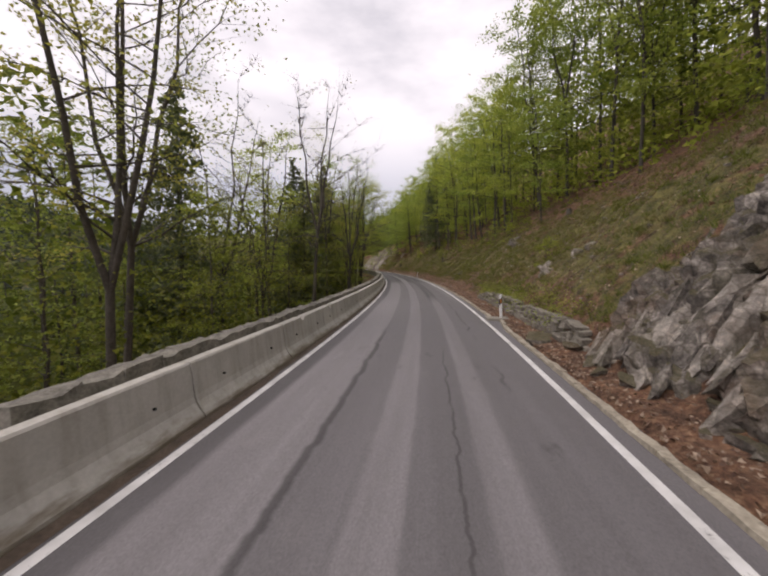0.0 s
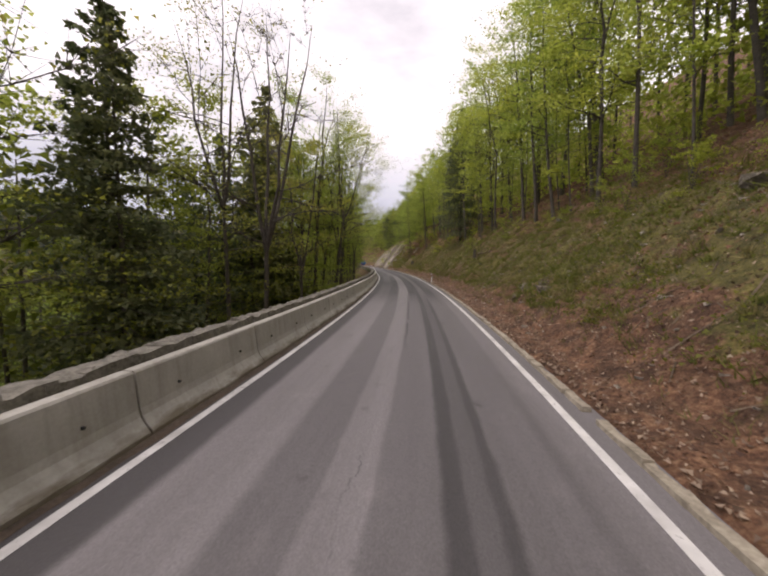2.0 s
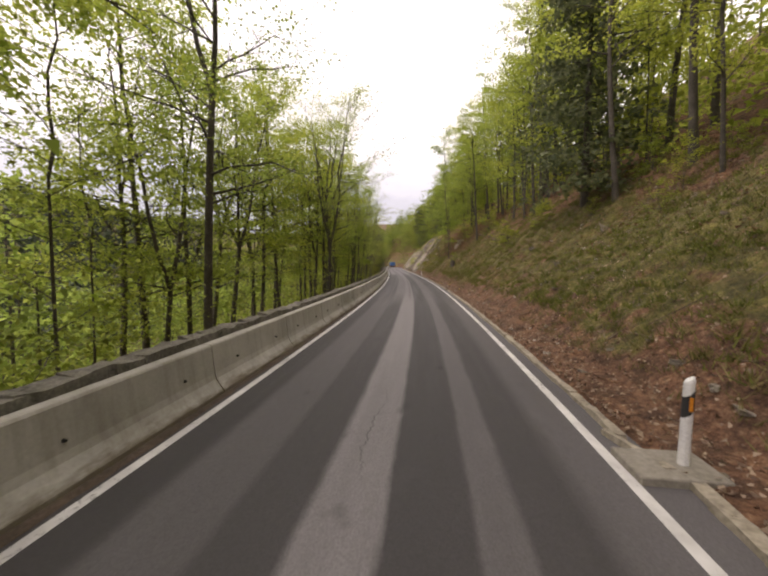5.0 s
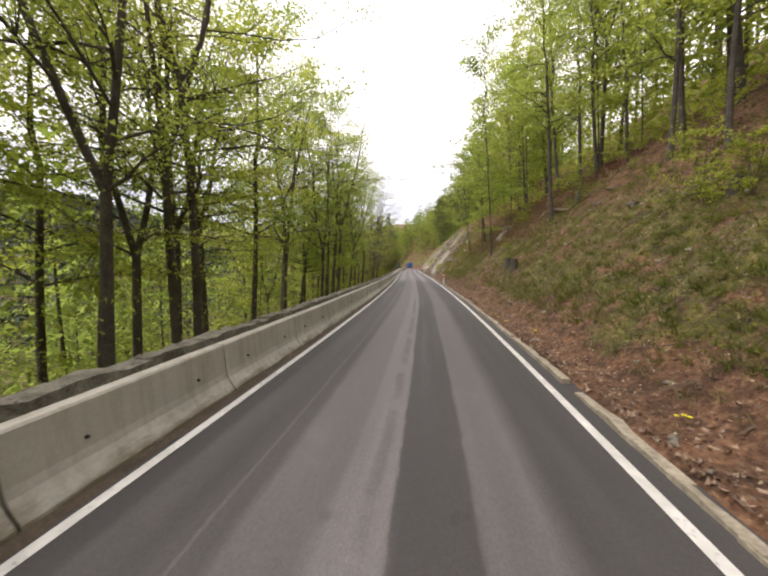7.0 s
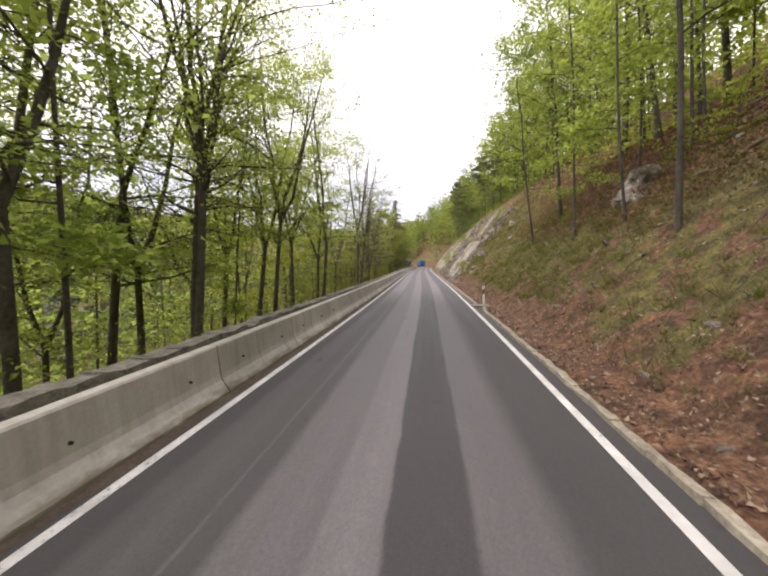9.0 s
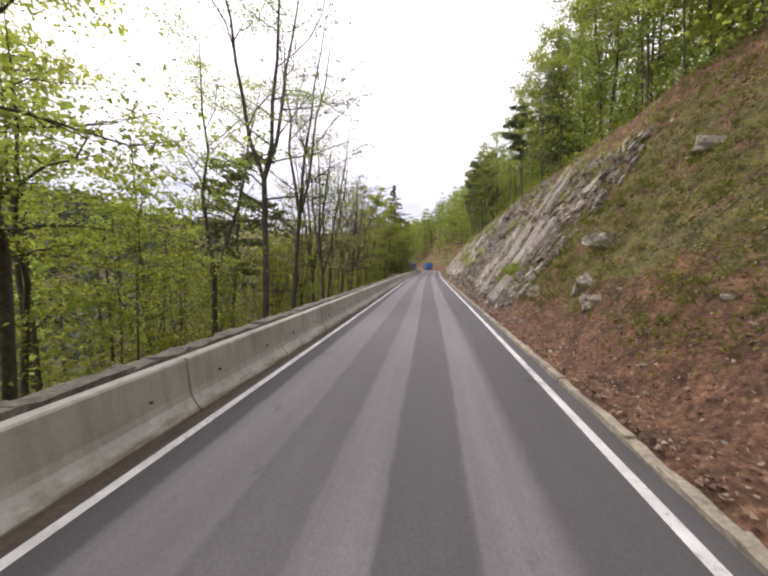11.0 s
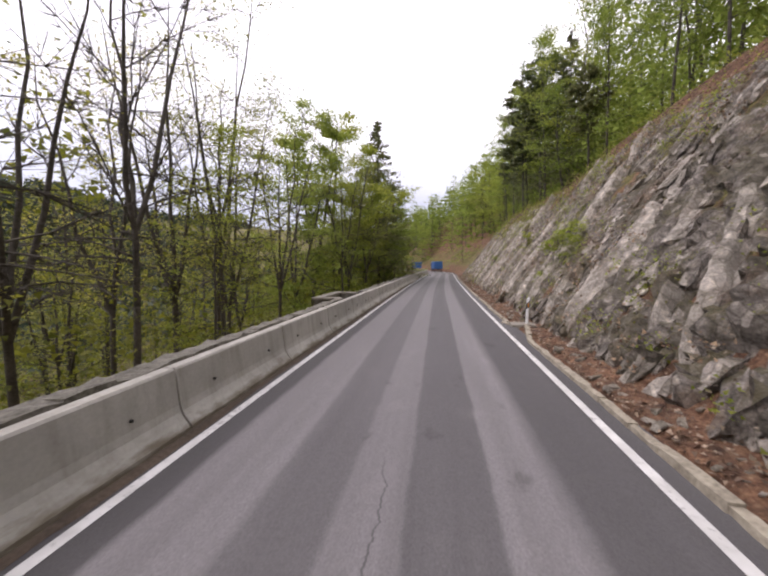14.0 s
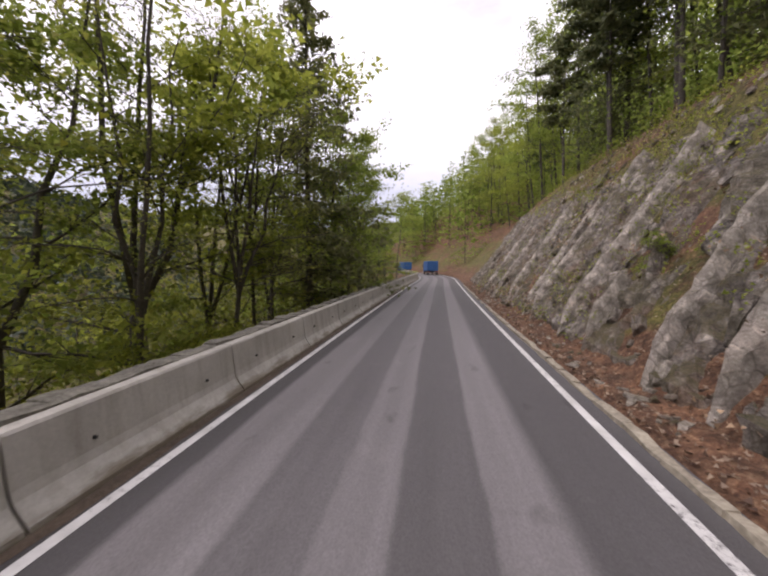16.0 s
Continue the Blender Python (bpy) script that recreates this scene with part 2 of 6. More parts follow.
def ground_material():
    """Leaf litter, grass and bare soil of the slopes; litter by the kerb and under the wood, grass between."""
    m, n, l, p = material("slope_ground", 0.95)
    v = place(n, l)
    big = noise_node(n, l, v, 0.13, 5, 0.65)
    mid = noise_node(n, l, v, 0.9, 5, 0.65)
    fine = noise_node(n, l, v, 9, 5, 0.75)
    grit = noise_node(n, l, v, 30, 4, 0.7)
    litter = ramp(n, l, fine, [(0.27, (0.022, 0.01, 0.006)), (0.43, (0.11, 0.053, 0.03)), (0.57, (0.205, 0.112, 0.064)), (0.75, (0.42, 0.29, 0.18))])
    grass = ramp(n, l, fine, [(0.25, (0.024, 0.022, 0.007)), (0.44, (0.09, 0.086, 0.022)), (0.6, (0.175, 0.15, 0.046)), (0.8, (0.38, 0.31, 0.15))])
    sep = n.new("ShaderNodeSeparateXYZ")
    l.new(place(n, l, uv=True), sep.inputs[0])
    mr = n.new("ShaderNodeMapRange")
    mr.inputs[1].default_value, mr.inputs[2].default_value = -40, 60
    l.new(sep.outputs[0], mr.inputs[0])

    def at(e):
        return (e + 40) / 100.0
    zone = ramp(n, l, mr.outputs[0], [(at(-40), (0.62, 0.62, 0.62)), (at(-25), (0.6, 0.6, 0.6)), (at(-14), (0.45, 0.45, 0.45)), (at(-5), (0.45, 0.45, 0.45)), (at(3.3), (0.22, 0.22, 0.22)), (at(4.6), (0.42, 0.42, 0.42)), (at(6.0), (0.53, 0.53, 0.53)), (at(10), (0.53, 0.53, 0.53)), (at(13), (0.34, 0.34, 0.34)),
                                      (at(16), (0.34, 0.34, 0.34)), (at(60), (0.36, 0.36, 0.36))])
    f = mix(n, l, 0.42, mix(n, l, 0.6, big, mid), zone)
    sel = ramp(n, l, f, [(0.475, (0, 0, 0)), (0.51, (1, 1, 1))])
    c = mix(n, l, sel, litter, grass)
    clump = noise_node(n, l, v, 1.9, 4, 0.6)
    c = mix(n, l, 0.8, c, ramp(n, l, clump, [(0.34, (0.34, 0.34, 0.33)), (0.5, (0.95, 0.95, 0.95)), (0.66, (1.5, 1.46, 1.4))]), "MULTIPLY")
    c = mix(n, l, 0.55, c, ramp(n, l, grit, [(0.3, (0.55, 0.53, 0.5)), (0.7, (1.4, 1.38, 1.35))]), "MULTIPLY")
    l.new(c, p.inputs["Base Color"])
    bump(n, l, p, mix(n, l, 0.4, fine, grit), 1.0, 0.09)
    return m


def rock_material(name="limestone_rock", pale=1.05, moss=0.85, cracks=0.6, plain=0.0):
    m, n, l, p = material(name, 0.88)
    v = place(n, l)
    big = noise_node(n, l, v, 0.35, 4, 0.6)
    mid = noise_node(n, l, v, 3.4, 6, 0.75)
    fine = noise_node(n, l, v, 24, 5, 0.75)
    c = ramp(n, l, mid, [(0.3, (0.03, 0.027, 0.024)), (0.42, (0.11, 0.1, 0.09)), (0.55, (0.235, 0.217, 0.2)), (0.68, (0.5, 0.465, 0.42))])
    c = mix(n, l, plain, c, (0.25, 0.238, 0.215))
    c = mix(n, l, 0.6, c, ramp(n, l, fine, [(0.3, (0.5, 0.48, 0.46)), (0.7, (1.35, 1.33, 1.3))]), "MULTIPLY")
    ochre = ramp(n, l, noise_node(n, l, v, 0.55, 5, 0.65), [(0.52, (0, 0, 0)), (0.64, (0.85 * moss, 0.85 * moss, 0.85 * moss))])
    c = mix(n, l, 1.0, c, (pale, pale * 0.98, pale * 0.95), "MULTIPLY")
    c = mix(n, l, ochre, c, ramp(n, l, fine, [(0.35, (0.12, 0.068, 0.042)), (0.65, (0.3, 0.19, 0.115))]))
    # fissures between the broken beds, and each block a tone of its own
    vo = n.new("ShaderNodeTexVoronoi")
    vo.feature = "DISTANCE_TO_EDGE"
    vc = n.new("ShaderNodeTexVoronoi")
    warp = mix(n, l, 0.12, place(n, l, (1.7, 1.0, 1.3)), n.new("ShaderNodeTexNoise").outputs["Color"], "ADD")
    for q in (vo, vc):
        q.inputs["Scale"].default_value = 2.4
        l.new(warp, q.inputs["Vector"])
    c = mix(n, l, cracks, c, ramp(n, l, vo.outputs["Distance"], [(0.0, (0.25, 0.23, 0.2)), (0.07, (1, 1, 1))]), "MULTIPLY")
    c = mix(n, l, cracks, c, ramp(n, l, vc.outputs["Color"], [(0.2, (0.6, 0.58, 0.55)), (0.8, (1.5, 1.48, 1.45))]), "MULTIPLY")
    patch = ramp(n, l, noise_node(n, l, v, 0.8, 6, 0.7), [(0.47, (0, 0, 0)), (0.56, (moss * 0.75, moss * 0.75, moss * 0.75))])
    c = mix(n, l, patch, c, ramp(n, l, fine, [(0.35, (0.045, 0.045, 0.02)), (0.65, (0.14, 0.115, 0.06))]))
    # moss and soil where a ledge faces up
    geo = n.new("ShaderNodeNewGeometry")
    sp = n.new("ShaderNodeSeparateXYZ")
    l.new(geo.outputs["Normal"], sp.inputs[0])
    up = ramp(n, l, mix(n, l, 0.4, sp.outputs[2], big), [(0.6, (0, 0, 0)), (0.7, (moss, moss, moss))])
    c = mix(n, l, up, c, ramp(n, l, fine, [(0.35, (0.06, 0.065, 0.02)), (0.65, (0.17, 0.13, 0.06))]))
    l.new(c, p.inputs["Base Color"])
    bump(n, l, p, mix(n, l, 0.5, mix(n, l, 0.5, mid, vc.outputs["Color"]), fine), 1.0, 0.16)
    return m


def leaf_material(name, a, b, through_light=0.4, rough=0.6):
    m, n, l, p = material(name, rough)
    geo = n.new("ShaderNodeNewGeometry")
    info = n.new("ShaderNodeObjectInfo")
    c = ramp(n, l, geo.outputs["Random Per Island"], [(0.0, a), (1.0, b)])
    tint = ramp(n, l, info.outputs["Random"], [(0.0, (0.72, 0.8, 0.8)), (0.5, (1, 1, 1)), (1.0, (1.2, 1.1, 0.9))])
    c = mix(n, l, 1.0, c, tint, "MULTIPLY")
    l.new(c, p.inputs["Base Color"])
    tr = n.new("ShaderNodeBsdfTranslucent")
    l.new(c, tr.inputs[0])
    ms = n.new("ShaderNodeMixShader")
    ms.inputs[0].default_value = through_light
    o = n["Material Output"]
    l.new(p.outputs[0], ms.inputs[1])
    l.new(tr.outputs[0], ms.inputs[2])
    l.new(ms.outputs[0], o.inputs[0])
    return m


def paint_material():
    m, n, l, p = material("road_paint", 0.6)
    v = place(n, l)
    wear = noise_node(n, l, v, 13, 6, 0.8)
    spots = noise_node(n, l, v, 0.6, 3)
    f = ramp(n, l, mix(n, l, 0.35, wear, spots), [(0.37, (0, 0, 0)), (0.45, (1, 1, 1))])
    shade = ramp(n, l, noise_node(n, l, v, 2, 3), [(0.3, (0.52, 0.51, 0.49)), (0.7, (0.78, 0.77, 0.75))])
    l.new(mix(n, l, f, (0.15, 0.14, 0.14), shade), p.inputs["Base Color"])
    return m


def concrete_material():
    m, n, l, p = material("barrier_concrete", 0.9)
    v = place(n, l)
    cloud = noise_node(n, l, v, 0.9, 4, 0.6)
    fine = noise_node(n, l, v, 22, 5, 0.7)
    c = ramp(n, l, cloud, [(0.3, (0.4, 0.385, 0.352)), (0.7, (0.54, 0.525, 0.487))])
    c = mix(n, l, 0.5, c, ramp(n, l, fine, [(0.3, (0.78, 0.77, 0.74)), (0.7, (1.15, 1.14, 1.12))]), "MULTIPLY")
    # rain streaks, splashed dirt with a ragged edge, and each cast its own tone
    run = noise_node(n, l, place(n, l, (5, 5, 0.35)), 1.0, 5, 0.6)
    c = mix(n, l, 0.45, c, ramp(n, l, run, [(0.35, (0.62, 0.58, 0.52)), (0.55, (1, 1, 1))]), "MULTIPLY")
    sep = n.new("ShaderNodeSeparateXYZ")
    l.new(v, sep.inputs[0])
    splash = n.new("ShaderNodeMath")
    splash.operation = "MULTIPLY_ADD"
    splash.inputs[1].default_value = 0.45
    l.new(noise_node(n, l, place(n, l, (1.2, 1.2, 6)), 1.0, 6, 0.7), splash.inputs[0])
    l.new(sep.outputs[2], splash.inputs[2])
    dirt = ramp(n, l, splash.outputs[0], [(0.28, (0.9, 0.9, 0.9)), (0.4, (0, 0, 0))])
    c = mix(n, l, dirt, c, (0.17, 0.14, 0.1))
    tone = ramp(n, l, n.new("ShaderNodeObjectInfo").outputs["Random"], [(0.0, (0.9, 0.9, 0.88)), (1.0, (1.08, 1.07, 1.06))])
    c = mix(n, l, 1.0, c, tone, "MULTIPLY")
    l.new(c, p.inputs["Base Color"])
    bump(n, l, p, fine, 0.4, 0.006)
    return m


ASPHALT = asphalt_material()
GROUND = ground_material()
ROCK = rock_material(pale=1.3, moss=0.72)
BLOCK = rock_material("smooth_limestone", 1.75, 0.3, 0.22, 0.62)
SLAB = rock_material("pale_limestone", 2.3, 0.35, 0.45, 0.35)
PAINT = paint_material()
CONCRETE = concrete_material()
KERB = simple("kerb_stone", (0.17, 0.145, 0.108), (0.46, 0.41, 0.32), 2.5, 0.9, relief=0.012, fine=16)
WALLSTONE = simple("wall_stone", (0.075, 0.066, 0.05), (0.33, 0.3, 0.245), 3.5, 0.9, relief=0.02, fine=20)
PAD = simple("pad_concrete", (0.2, 0.18, 0.145), (0.32, 0.295, 0.25), 2.5, 0.9, relief=0.01, fine=16)
STONE = simple("parapet_stone", (0.05, 0.045, 0.033), (0.31, 0.29, 0.245), 4.0, 0.95, relief=0.03, fine=24)
SOIL = simple("brown_soil", (0.05, 0.038, 0.028), (0.13, 0.095, 0.068), 2.0, 0.95, relief=0.02, fine=20)
BARK = simple("bark", (0.034, 0.029, 0.023), (0.125, 0.11, 0.09), 1.6, 0.95, relief=0.02, fine=12)
DEADWOOD = simple("dead_wood", (0.09, 0.065, 0.042), (0.23, 0.175, 0.125), 3, 0.95, relief=0.01, fine=14)
BEECH = leaf_material("beech_leaves", (0.27, 0.355, 0.055), (0.5, 0.565, 0.13), 0.8)
YOUNG = leaf_material("young_leaves", (0.26, 0.28, 0.05), (0.48, 0.47, 0.11), 0.6)
OLIVE = leaf_material("olive_leaves", (0.1, 0.125, 0.016), (0.25, 0.265, 0.042), 0.6)
MIDGREEN = leaf_material("wood_leaves", (0.175, 0.235, 0.038), (0.39, 0.45, 0.1), 0.76)
UNDER = leaf_material("undergrowth_leaves", (0.23, 0.3, 0.042), (0.48, 0.53, 0.11), 0.8)
# haze of distance is put into this leaf colour as a blue-green lean
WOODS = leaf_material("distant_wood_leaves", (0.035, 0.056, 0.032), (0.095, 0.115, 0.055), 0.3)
DARKNEEDLE = leaf_material("conifer_needles", (0.09, 0.115, 0.055), (0.23, 0.25, 0.115), 0.5)
DRYLEAF = leaf_material("dry_leaves", (0.085, 0.042, 0.028), (0.52, 0.39, 0.28), 0.2, 0.8)
GRASS = leaf_material("grass_blades", (0.11, 0.12, 0.028), (0.32, 0.26, 0.11), 0.3, 0.8)
REDLEAF = leaf_material("russet_leaves", (0.12, 0.05, 0.03), (0.36, 0.2, 0.125), 0.2, 0.8)
SWARD = leaf_material("green_blades", (0.08, 0.105, 0.014), (0.23, 0.25, 0.045), 0.35, 0.8)


# ---- helpers for meshes ----
def mesh_of(name, verts, faces, mat, uv=None, smooth=False):
    me = bpy.data.meshes.new(name)
    me.from_pydata([tuple(map(float, v)) for v in verts], [], [tuple(map(int, f)) for f in faces])
    if mat:
        me.materials.append(mat)
    if uv is not None:
        lay = me.uv_layers.new(name="UVMap")
        idx = np.zeros(len(me.loops), dtype=np.int32)
        me.loops.foreach_get("vertex_index", idx)
        lay.data.foreach_set("uv", np.asarray(uv, dtype=np.float32)[idx].ravel())
    if smooth:
        me.polygons.foreach_set("use_smooth", [True] * len(me.polygons))
    me.update()
    return me


def part(name, me, parent, label=""):
    ob = new(name, me)
    ob.parent = parent
    if label:
        ob["label"] = label
    return ob


def grid_faces(rows, cols):
    i, j = np.meshgrid(np.arange(rows - 1), np.arange(cols - 1), indexing="ij")
    a = (i * cols + j).ravel()
    return np.stack([a, a + 1, a + cols + 1, a + cols], 1)


def sweep(name, s_list, profile, mat, closed=False, wobble=0.0):
    """A mesh along the road: profile is a row of (metres right of the middle, height)."""
    prof = list(profile)
    verts, uv = [], []
    for s in s_list:
        c = float(side(s))
        for e, z in prof:
            x, y = valley(s, e + c)
            verts.append((x, y, z))
            uv.append((e, s))
    k = len(prof)
    faces = list(grid_faces(len(s_list), k))
    if closed:
        faces += [(i * k + k - 1, i * k, (i + 1) * k, (i + 1) * k + k - 1) for i in range(len(s_list) - 1)]
        faces += [tuple(range(k)), tuple((len(s_list) - 1) * k + k - 1 - j for j in range(k))]
    return mesh_of(name, verts, faces, mat, uv)



_perm = np.random.default_rng(3).permutation(4096)
_vals = np.random.default_rng(4).uniform(-1, 1, 4096)


def vnoise(x, y, z=0.0):
    """Smooth noise from -1 to 1 on arrays."""
    x, y, z = np.broadcast_arrays(np.asarray(x, float), np.asarray(y, float), np.asarray(z, float))
    i, j, k = np.floor(x).astype(int), np.floor(y).astype(int), np.floor(z).astype(int)
    u, v, w = x - i, y - j, z - k
    u, v, w = (t * t * (3 - 2 * t) for t in (u, v, w))

    def h(a, b, c):
        return _vals[_perm[(_perm[(_perm[a % 4096] + b) % 4096] + c) % 4096]]
    r = 0.0
    for a, fa in ((0, 1 - u), (1, u)):
        for b, fb in ((0, 1 - v), (1, v)):
            for c, fc in ((0, 1 - w), (1, w)):
                r = r + h(i + a, j + b, k + c) * fa * fb * fc
    return r


def fbm(x, y, z=0.0, o=4):
    r, a = 0.0, 0.55
    for q in range(o):
        r = r + a * vnoise(np.asarray(x) * 2 ** q, np.asarray(y) * 2 ** q, np.asarray(z) + 7.3 * q)
        a *= 0.5
    return r


STEEP_AT = [-60, -8, 10, 22, 102, 128, 150, 172, 186, 198, 285, 310, 420]
STEEP = [1.0, 1.0, 0.95, 0.74, 0.74, 0.85, 0.87, 0.9, 1.0, 1.3, 1.3, 1.0, 0.9]
ROCKY_AT = [-60, -20, 8, 11, 194, 198, 290, 305]
ROCKY = [1, 1, 1, 0, 0, 1, 1, 0]


def crest(s):
    """How far right of the road the steep cut ends and the wood begins."""
    return np.interp(s, [0, 14, 60, 150, 190, 203, 215, 232, 250, 262, 280, 300, 340], [11, 14, 14.5, 14.5, 13, 12, 12, 13, 12, 9.8, 10.5, 12, 14])


def terrain(s, e, rough=1.0):
    """Height of the ground at metre s, e metres right of the road's middle."""
    s, e = np.broadcast_arrays(np.asarray(s, float), np.asarray(e, float))
    m, r = np.interp(s, STEEP_AT, STEEP), np.interp(s, ROCKY_AT, ROCKY)
    foot, top = 3.75, crest(s)
    u = np.maximum(e - foot, 0)
    ramp_z = 0.02 + 0.12 * (np.minimum(e, foot) - 2.9)
    cut = m * np.minimum(u, top - foot)
    above = np.where(m > 1, 0.62, 0.66) * np.maximum(e - top, 0)
    z = ramp_z + cut + above
    calm = rough * (1 - 0.6 * r)
    z = z + fbm(s * 0.07, e * 0.07) * np.minimum(1, u / 5) * (1.0 - 0.5 * r) + fbm(s * 0.45, e * 0.45, 5) * np.minimum(1, u / 2) * 0.5 * calm + fbm(s * 1.3, e * 1.3, 9) * np.minimum(1, u / 0.6 + 0.2) * 0.24 * calm
    z = z - 0.14 * r * np.clip(u / 0.8, 0, 1) * np.clip((top - e) / 0.8, 0, 1)
    z = np.where(z > 62, 62 + (z - 62) * 0.3, z)
    w = np.maximum(-4.6 - e, 0)
    low = -0.1 - 0.6 * np.minimum(w, 26) - 0.3 * np.clip(w - 26, 0, 34) + fbm(s * 0.06, e * 0.06, 3) * np.minimum(1, w / 5) * 1.3
    low = low + 0.4 * np.clip(w - 120, 0, 300) * (0.85 + 0.35 * fbm(s * 0.006, e * 0.004, 2))
    out = np.where(e > 2.9, z, np.where(e > -4.6, -0.07, low))
    return out


# ---- the large structure ----
def build_ground():
    s_list = np.unique(np.concatenate([np.arange(-40, 0, 1.0), np.arange(0, 205, 0.5), np.arange(205, 400, 1.0), np.arange(400, 440, 2), np.arange(440, 1500, 20), np.arange(-190, -40, 15)]))
    e_list = np.array(sorted([-800, -640, -520, -430, -390, -350, -300, -250, -210, -180, -150, -130, -110, -90, -75] + list(np.arange(-64, -12, 3)) + list(np.arange(-12, -4.7, 0.9))
                             + [-4.6, -3.6, -1, 1, 2.6, 2.9, 3.15, 3.4, 3.75] + list(np.arange(4.0, 16, 0.3)) + list(np.arange(16, 24, 1.0)) + list(np.arange(24, 60, 3)) + [64, 70, 80, 95, 115, 140, 180, 240, 320, 450]))
    S, E = np.meshgrid(s_list, e_list, indexing="ij")
    fade = np.clip(1 - (np.abs(E) - 20) / 200, 0, 1)
    X, Y = valley(S, E + side(S) * fade)
    Z = terrain(S, E)
    far = np.clip((S - 460) / 500, 0, 1)
    Z = Z * (1 - far) + far * (85 + 35 * fbm(X * 0.004, Y * 0.004))
    ob = new("ground", mesh_of("ground", np.stack([X, Y, Z], -1).reshape(-1, 3), grid_faces(len(s_list), len(e_list)), GROUND, np.stack([E, S], -1).reshape(-1, 2), True))
    tagged(ob, "steep valley slope of leaf litter, grass and soil", "ground", kind="structure")


build_ground()
LONG = np.concatenate([np.arange(-60, 305, 3.0), np.arange(305, 410, 1.5)])
road = new("road", sweep("road", LONG, [(-3.8, 0.0), (-1.2, 0.015), (1.2, 0.015), (2.85, 0.0)], ASPHALT))
tagged(road, "worn patched grey asphalt road with lighter bands", "road", kind="structure")
for e in (-3.37, 2.29):
    z = float(np.interp(e, [-3.8, -1.2, 1.2, 2.85], [0, 0.015, 0.015, 0])) + 0.005
    ln = new("edge_line", sweep("edge_line", LONG, [(e - 0.07, z - 0.0002), (e + 0.07, z + 0.0002)], PAINT))
    tagged(ln, "worn white painted edge line on the asphalt", "road marking", kind="structure")


def ragged_strip(name, e0, e1, z0, z1, mat, label, seed):
    """A strip of soil washed against the edge of the road, with a ragged rim."""
    s = np.arange(-40, 330, 0.35)
    a = e0 + 0.06 * fbm(s * 0.8, seed) + 0.03 * fbm(s * 3.1, seed + 5)
    verts, uv = [], []
    for q, (x, k) in enumerate(zip(s, a)):
        for e, z in ((k, z0), ((k + e1) / 2, (z0 + z1) / 2 + 0.012 * float(vnoise(x * 2, seed))), (e1, z1)):
            X, Y = valley(x, e + float(side(x)))
            verts.append((X, Y, z))
            uv.append((e, x))
    ob = new(name, mesh_of(name, verts, grid_faces(len(s), 3), mat, uv, True))
    return tagged(ob, label, "soil", kind="structure")


ragged_strip("dirt_strip", -3.5, -3.72, 0.006, 0.035, SOIL, "brown soil washed against the foot of the barrier", 11)


# ---- concrete barrier ----
# near-black colour of solid plugs, painted as the shade inside the lifting holes
HOLE_SHADE = simple("hole_shade", (0.012, 0.012, 0.012), (0.03, 0.03, 0.028), 9, 0.9)


def barrier_segment(m, notch=None):
    """One cast segment, from metre m: a flared foot, a steep face and a chamfered crown; a few have a piece broken out of the crown."""
    a, b = m + 0.018, m + PITCH - 0.018
    cuts = [(a, 0), (m + PITCH / 2, 0), (b, 0)]
    if notch:
        at, wide, deep = notch
        c = m + PITCH * at
        cuts = sorted(cuts + [(c - wide / 2, 0), (c - wide * 0.3, deep * 0.7), (c - wide * 0.05, deep), (c + wide * 0.2, deep * 0.85), (c + wide * 0.4, 0)])
    prof = [(-3.63, -0.02), (-3.64, 0.075), (-3.73, 0.19), (-3.785, 0.28), (-3.81, 0.38), (-3.86, 0.885), (-3.885, 0.915), (-4.05, 0.915), (-4.075, 0.885), (-4.14, 0.3), (-4.28, 0.075), (-4.29, -0.02)]
    k = len(prof)
    verts = []
    for x, drop in cuts:
        c = float(side(mark(x)))
        for e, z in prof:
            X, Y = ahead(x, e + c)
            verts.append((X, Y, z - (drop if z > 0.5 else 0)))
    faces = list(grid_faces(len(cuts), k)) + [(i * k + k - 1, i * k, (i + 1) * k, (i + 1) * k + k - 1) for i in range(len(cuts) - 1)]
    faces += [tuple(range(k)), tuple((len(cuts) - 1) * k + k - 1 - j for j in range(k))]
    ob = new("concrete_barrier")
    off = float(side(mark(m)))
    X, Y = ahead(m + PITCH / 2, -3.96 + off)
    ob.location = (float(X), float(Y), 0)
    verts = np.array(verts) - np.array([float(X), float(Y), 0])
    part("body", mesh_of("body", verts, faces, CONCRETE), ob)
    for f in (0.8, PITCH - 0.8):
        hx, hy = ahead(m + f, -3.815 + off)
        bm = bmesh.new()
        bmesh.ops.create_cone(bm, cap_ends=True, segments=10, radius1=0.024, radius2=0.02, depth=0.05)
        me = bpy.data.meshes.new("lifting_hole")
        bm.to_mesh(me)
        bm.free()
        me.materials.append(HOLE_SHADE)
        h = part("lifting_hole", me, ob, "lifting hole, its shade a dark round plug")
        h.matrix_local = Matrix.Translation((float(hx - X), float(hy - Y), 0.5)) @ Matrix.Rotation(course(m), 4, "Z") @ Matrix.Rotation(radians(90), 4, "Y")
    label = "weathered grey concrete barrier segment with a broken crown" if notch else "weathered grey concrete barrier segment beside the road"
    return tagged(ob, label, "barrier", "barrier segments beside the road")


PITCH = 3.5
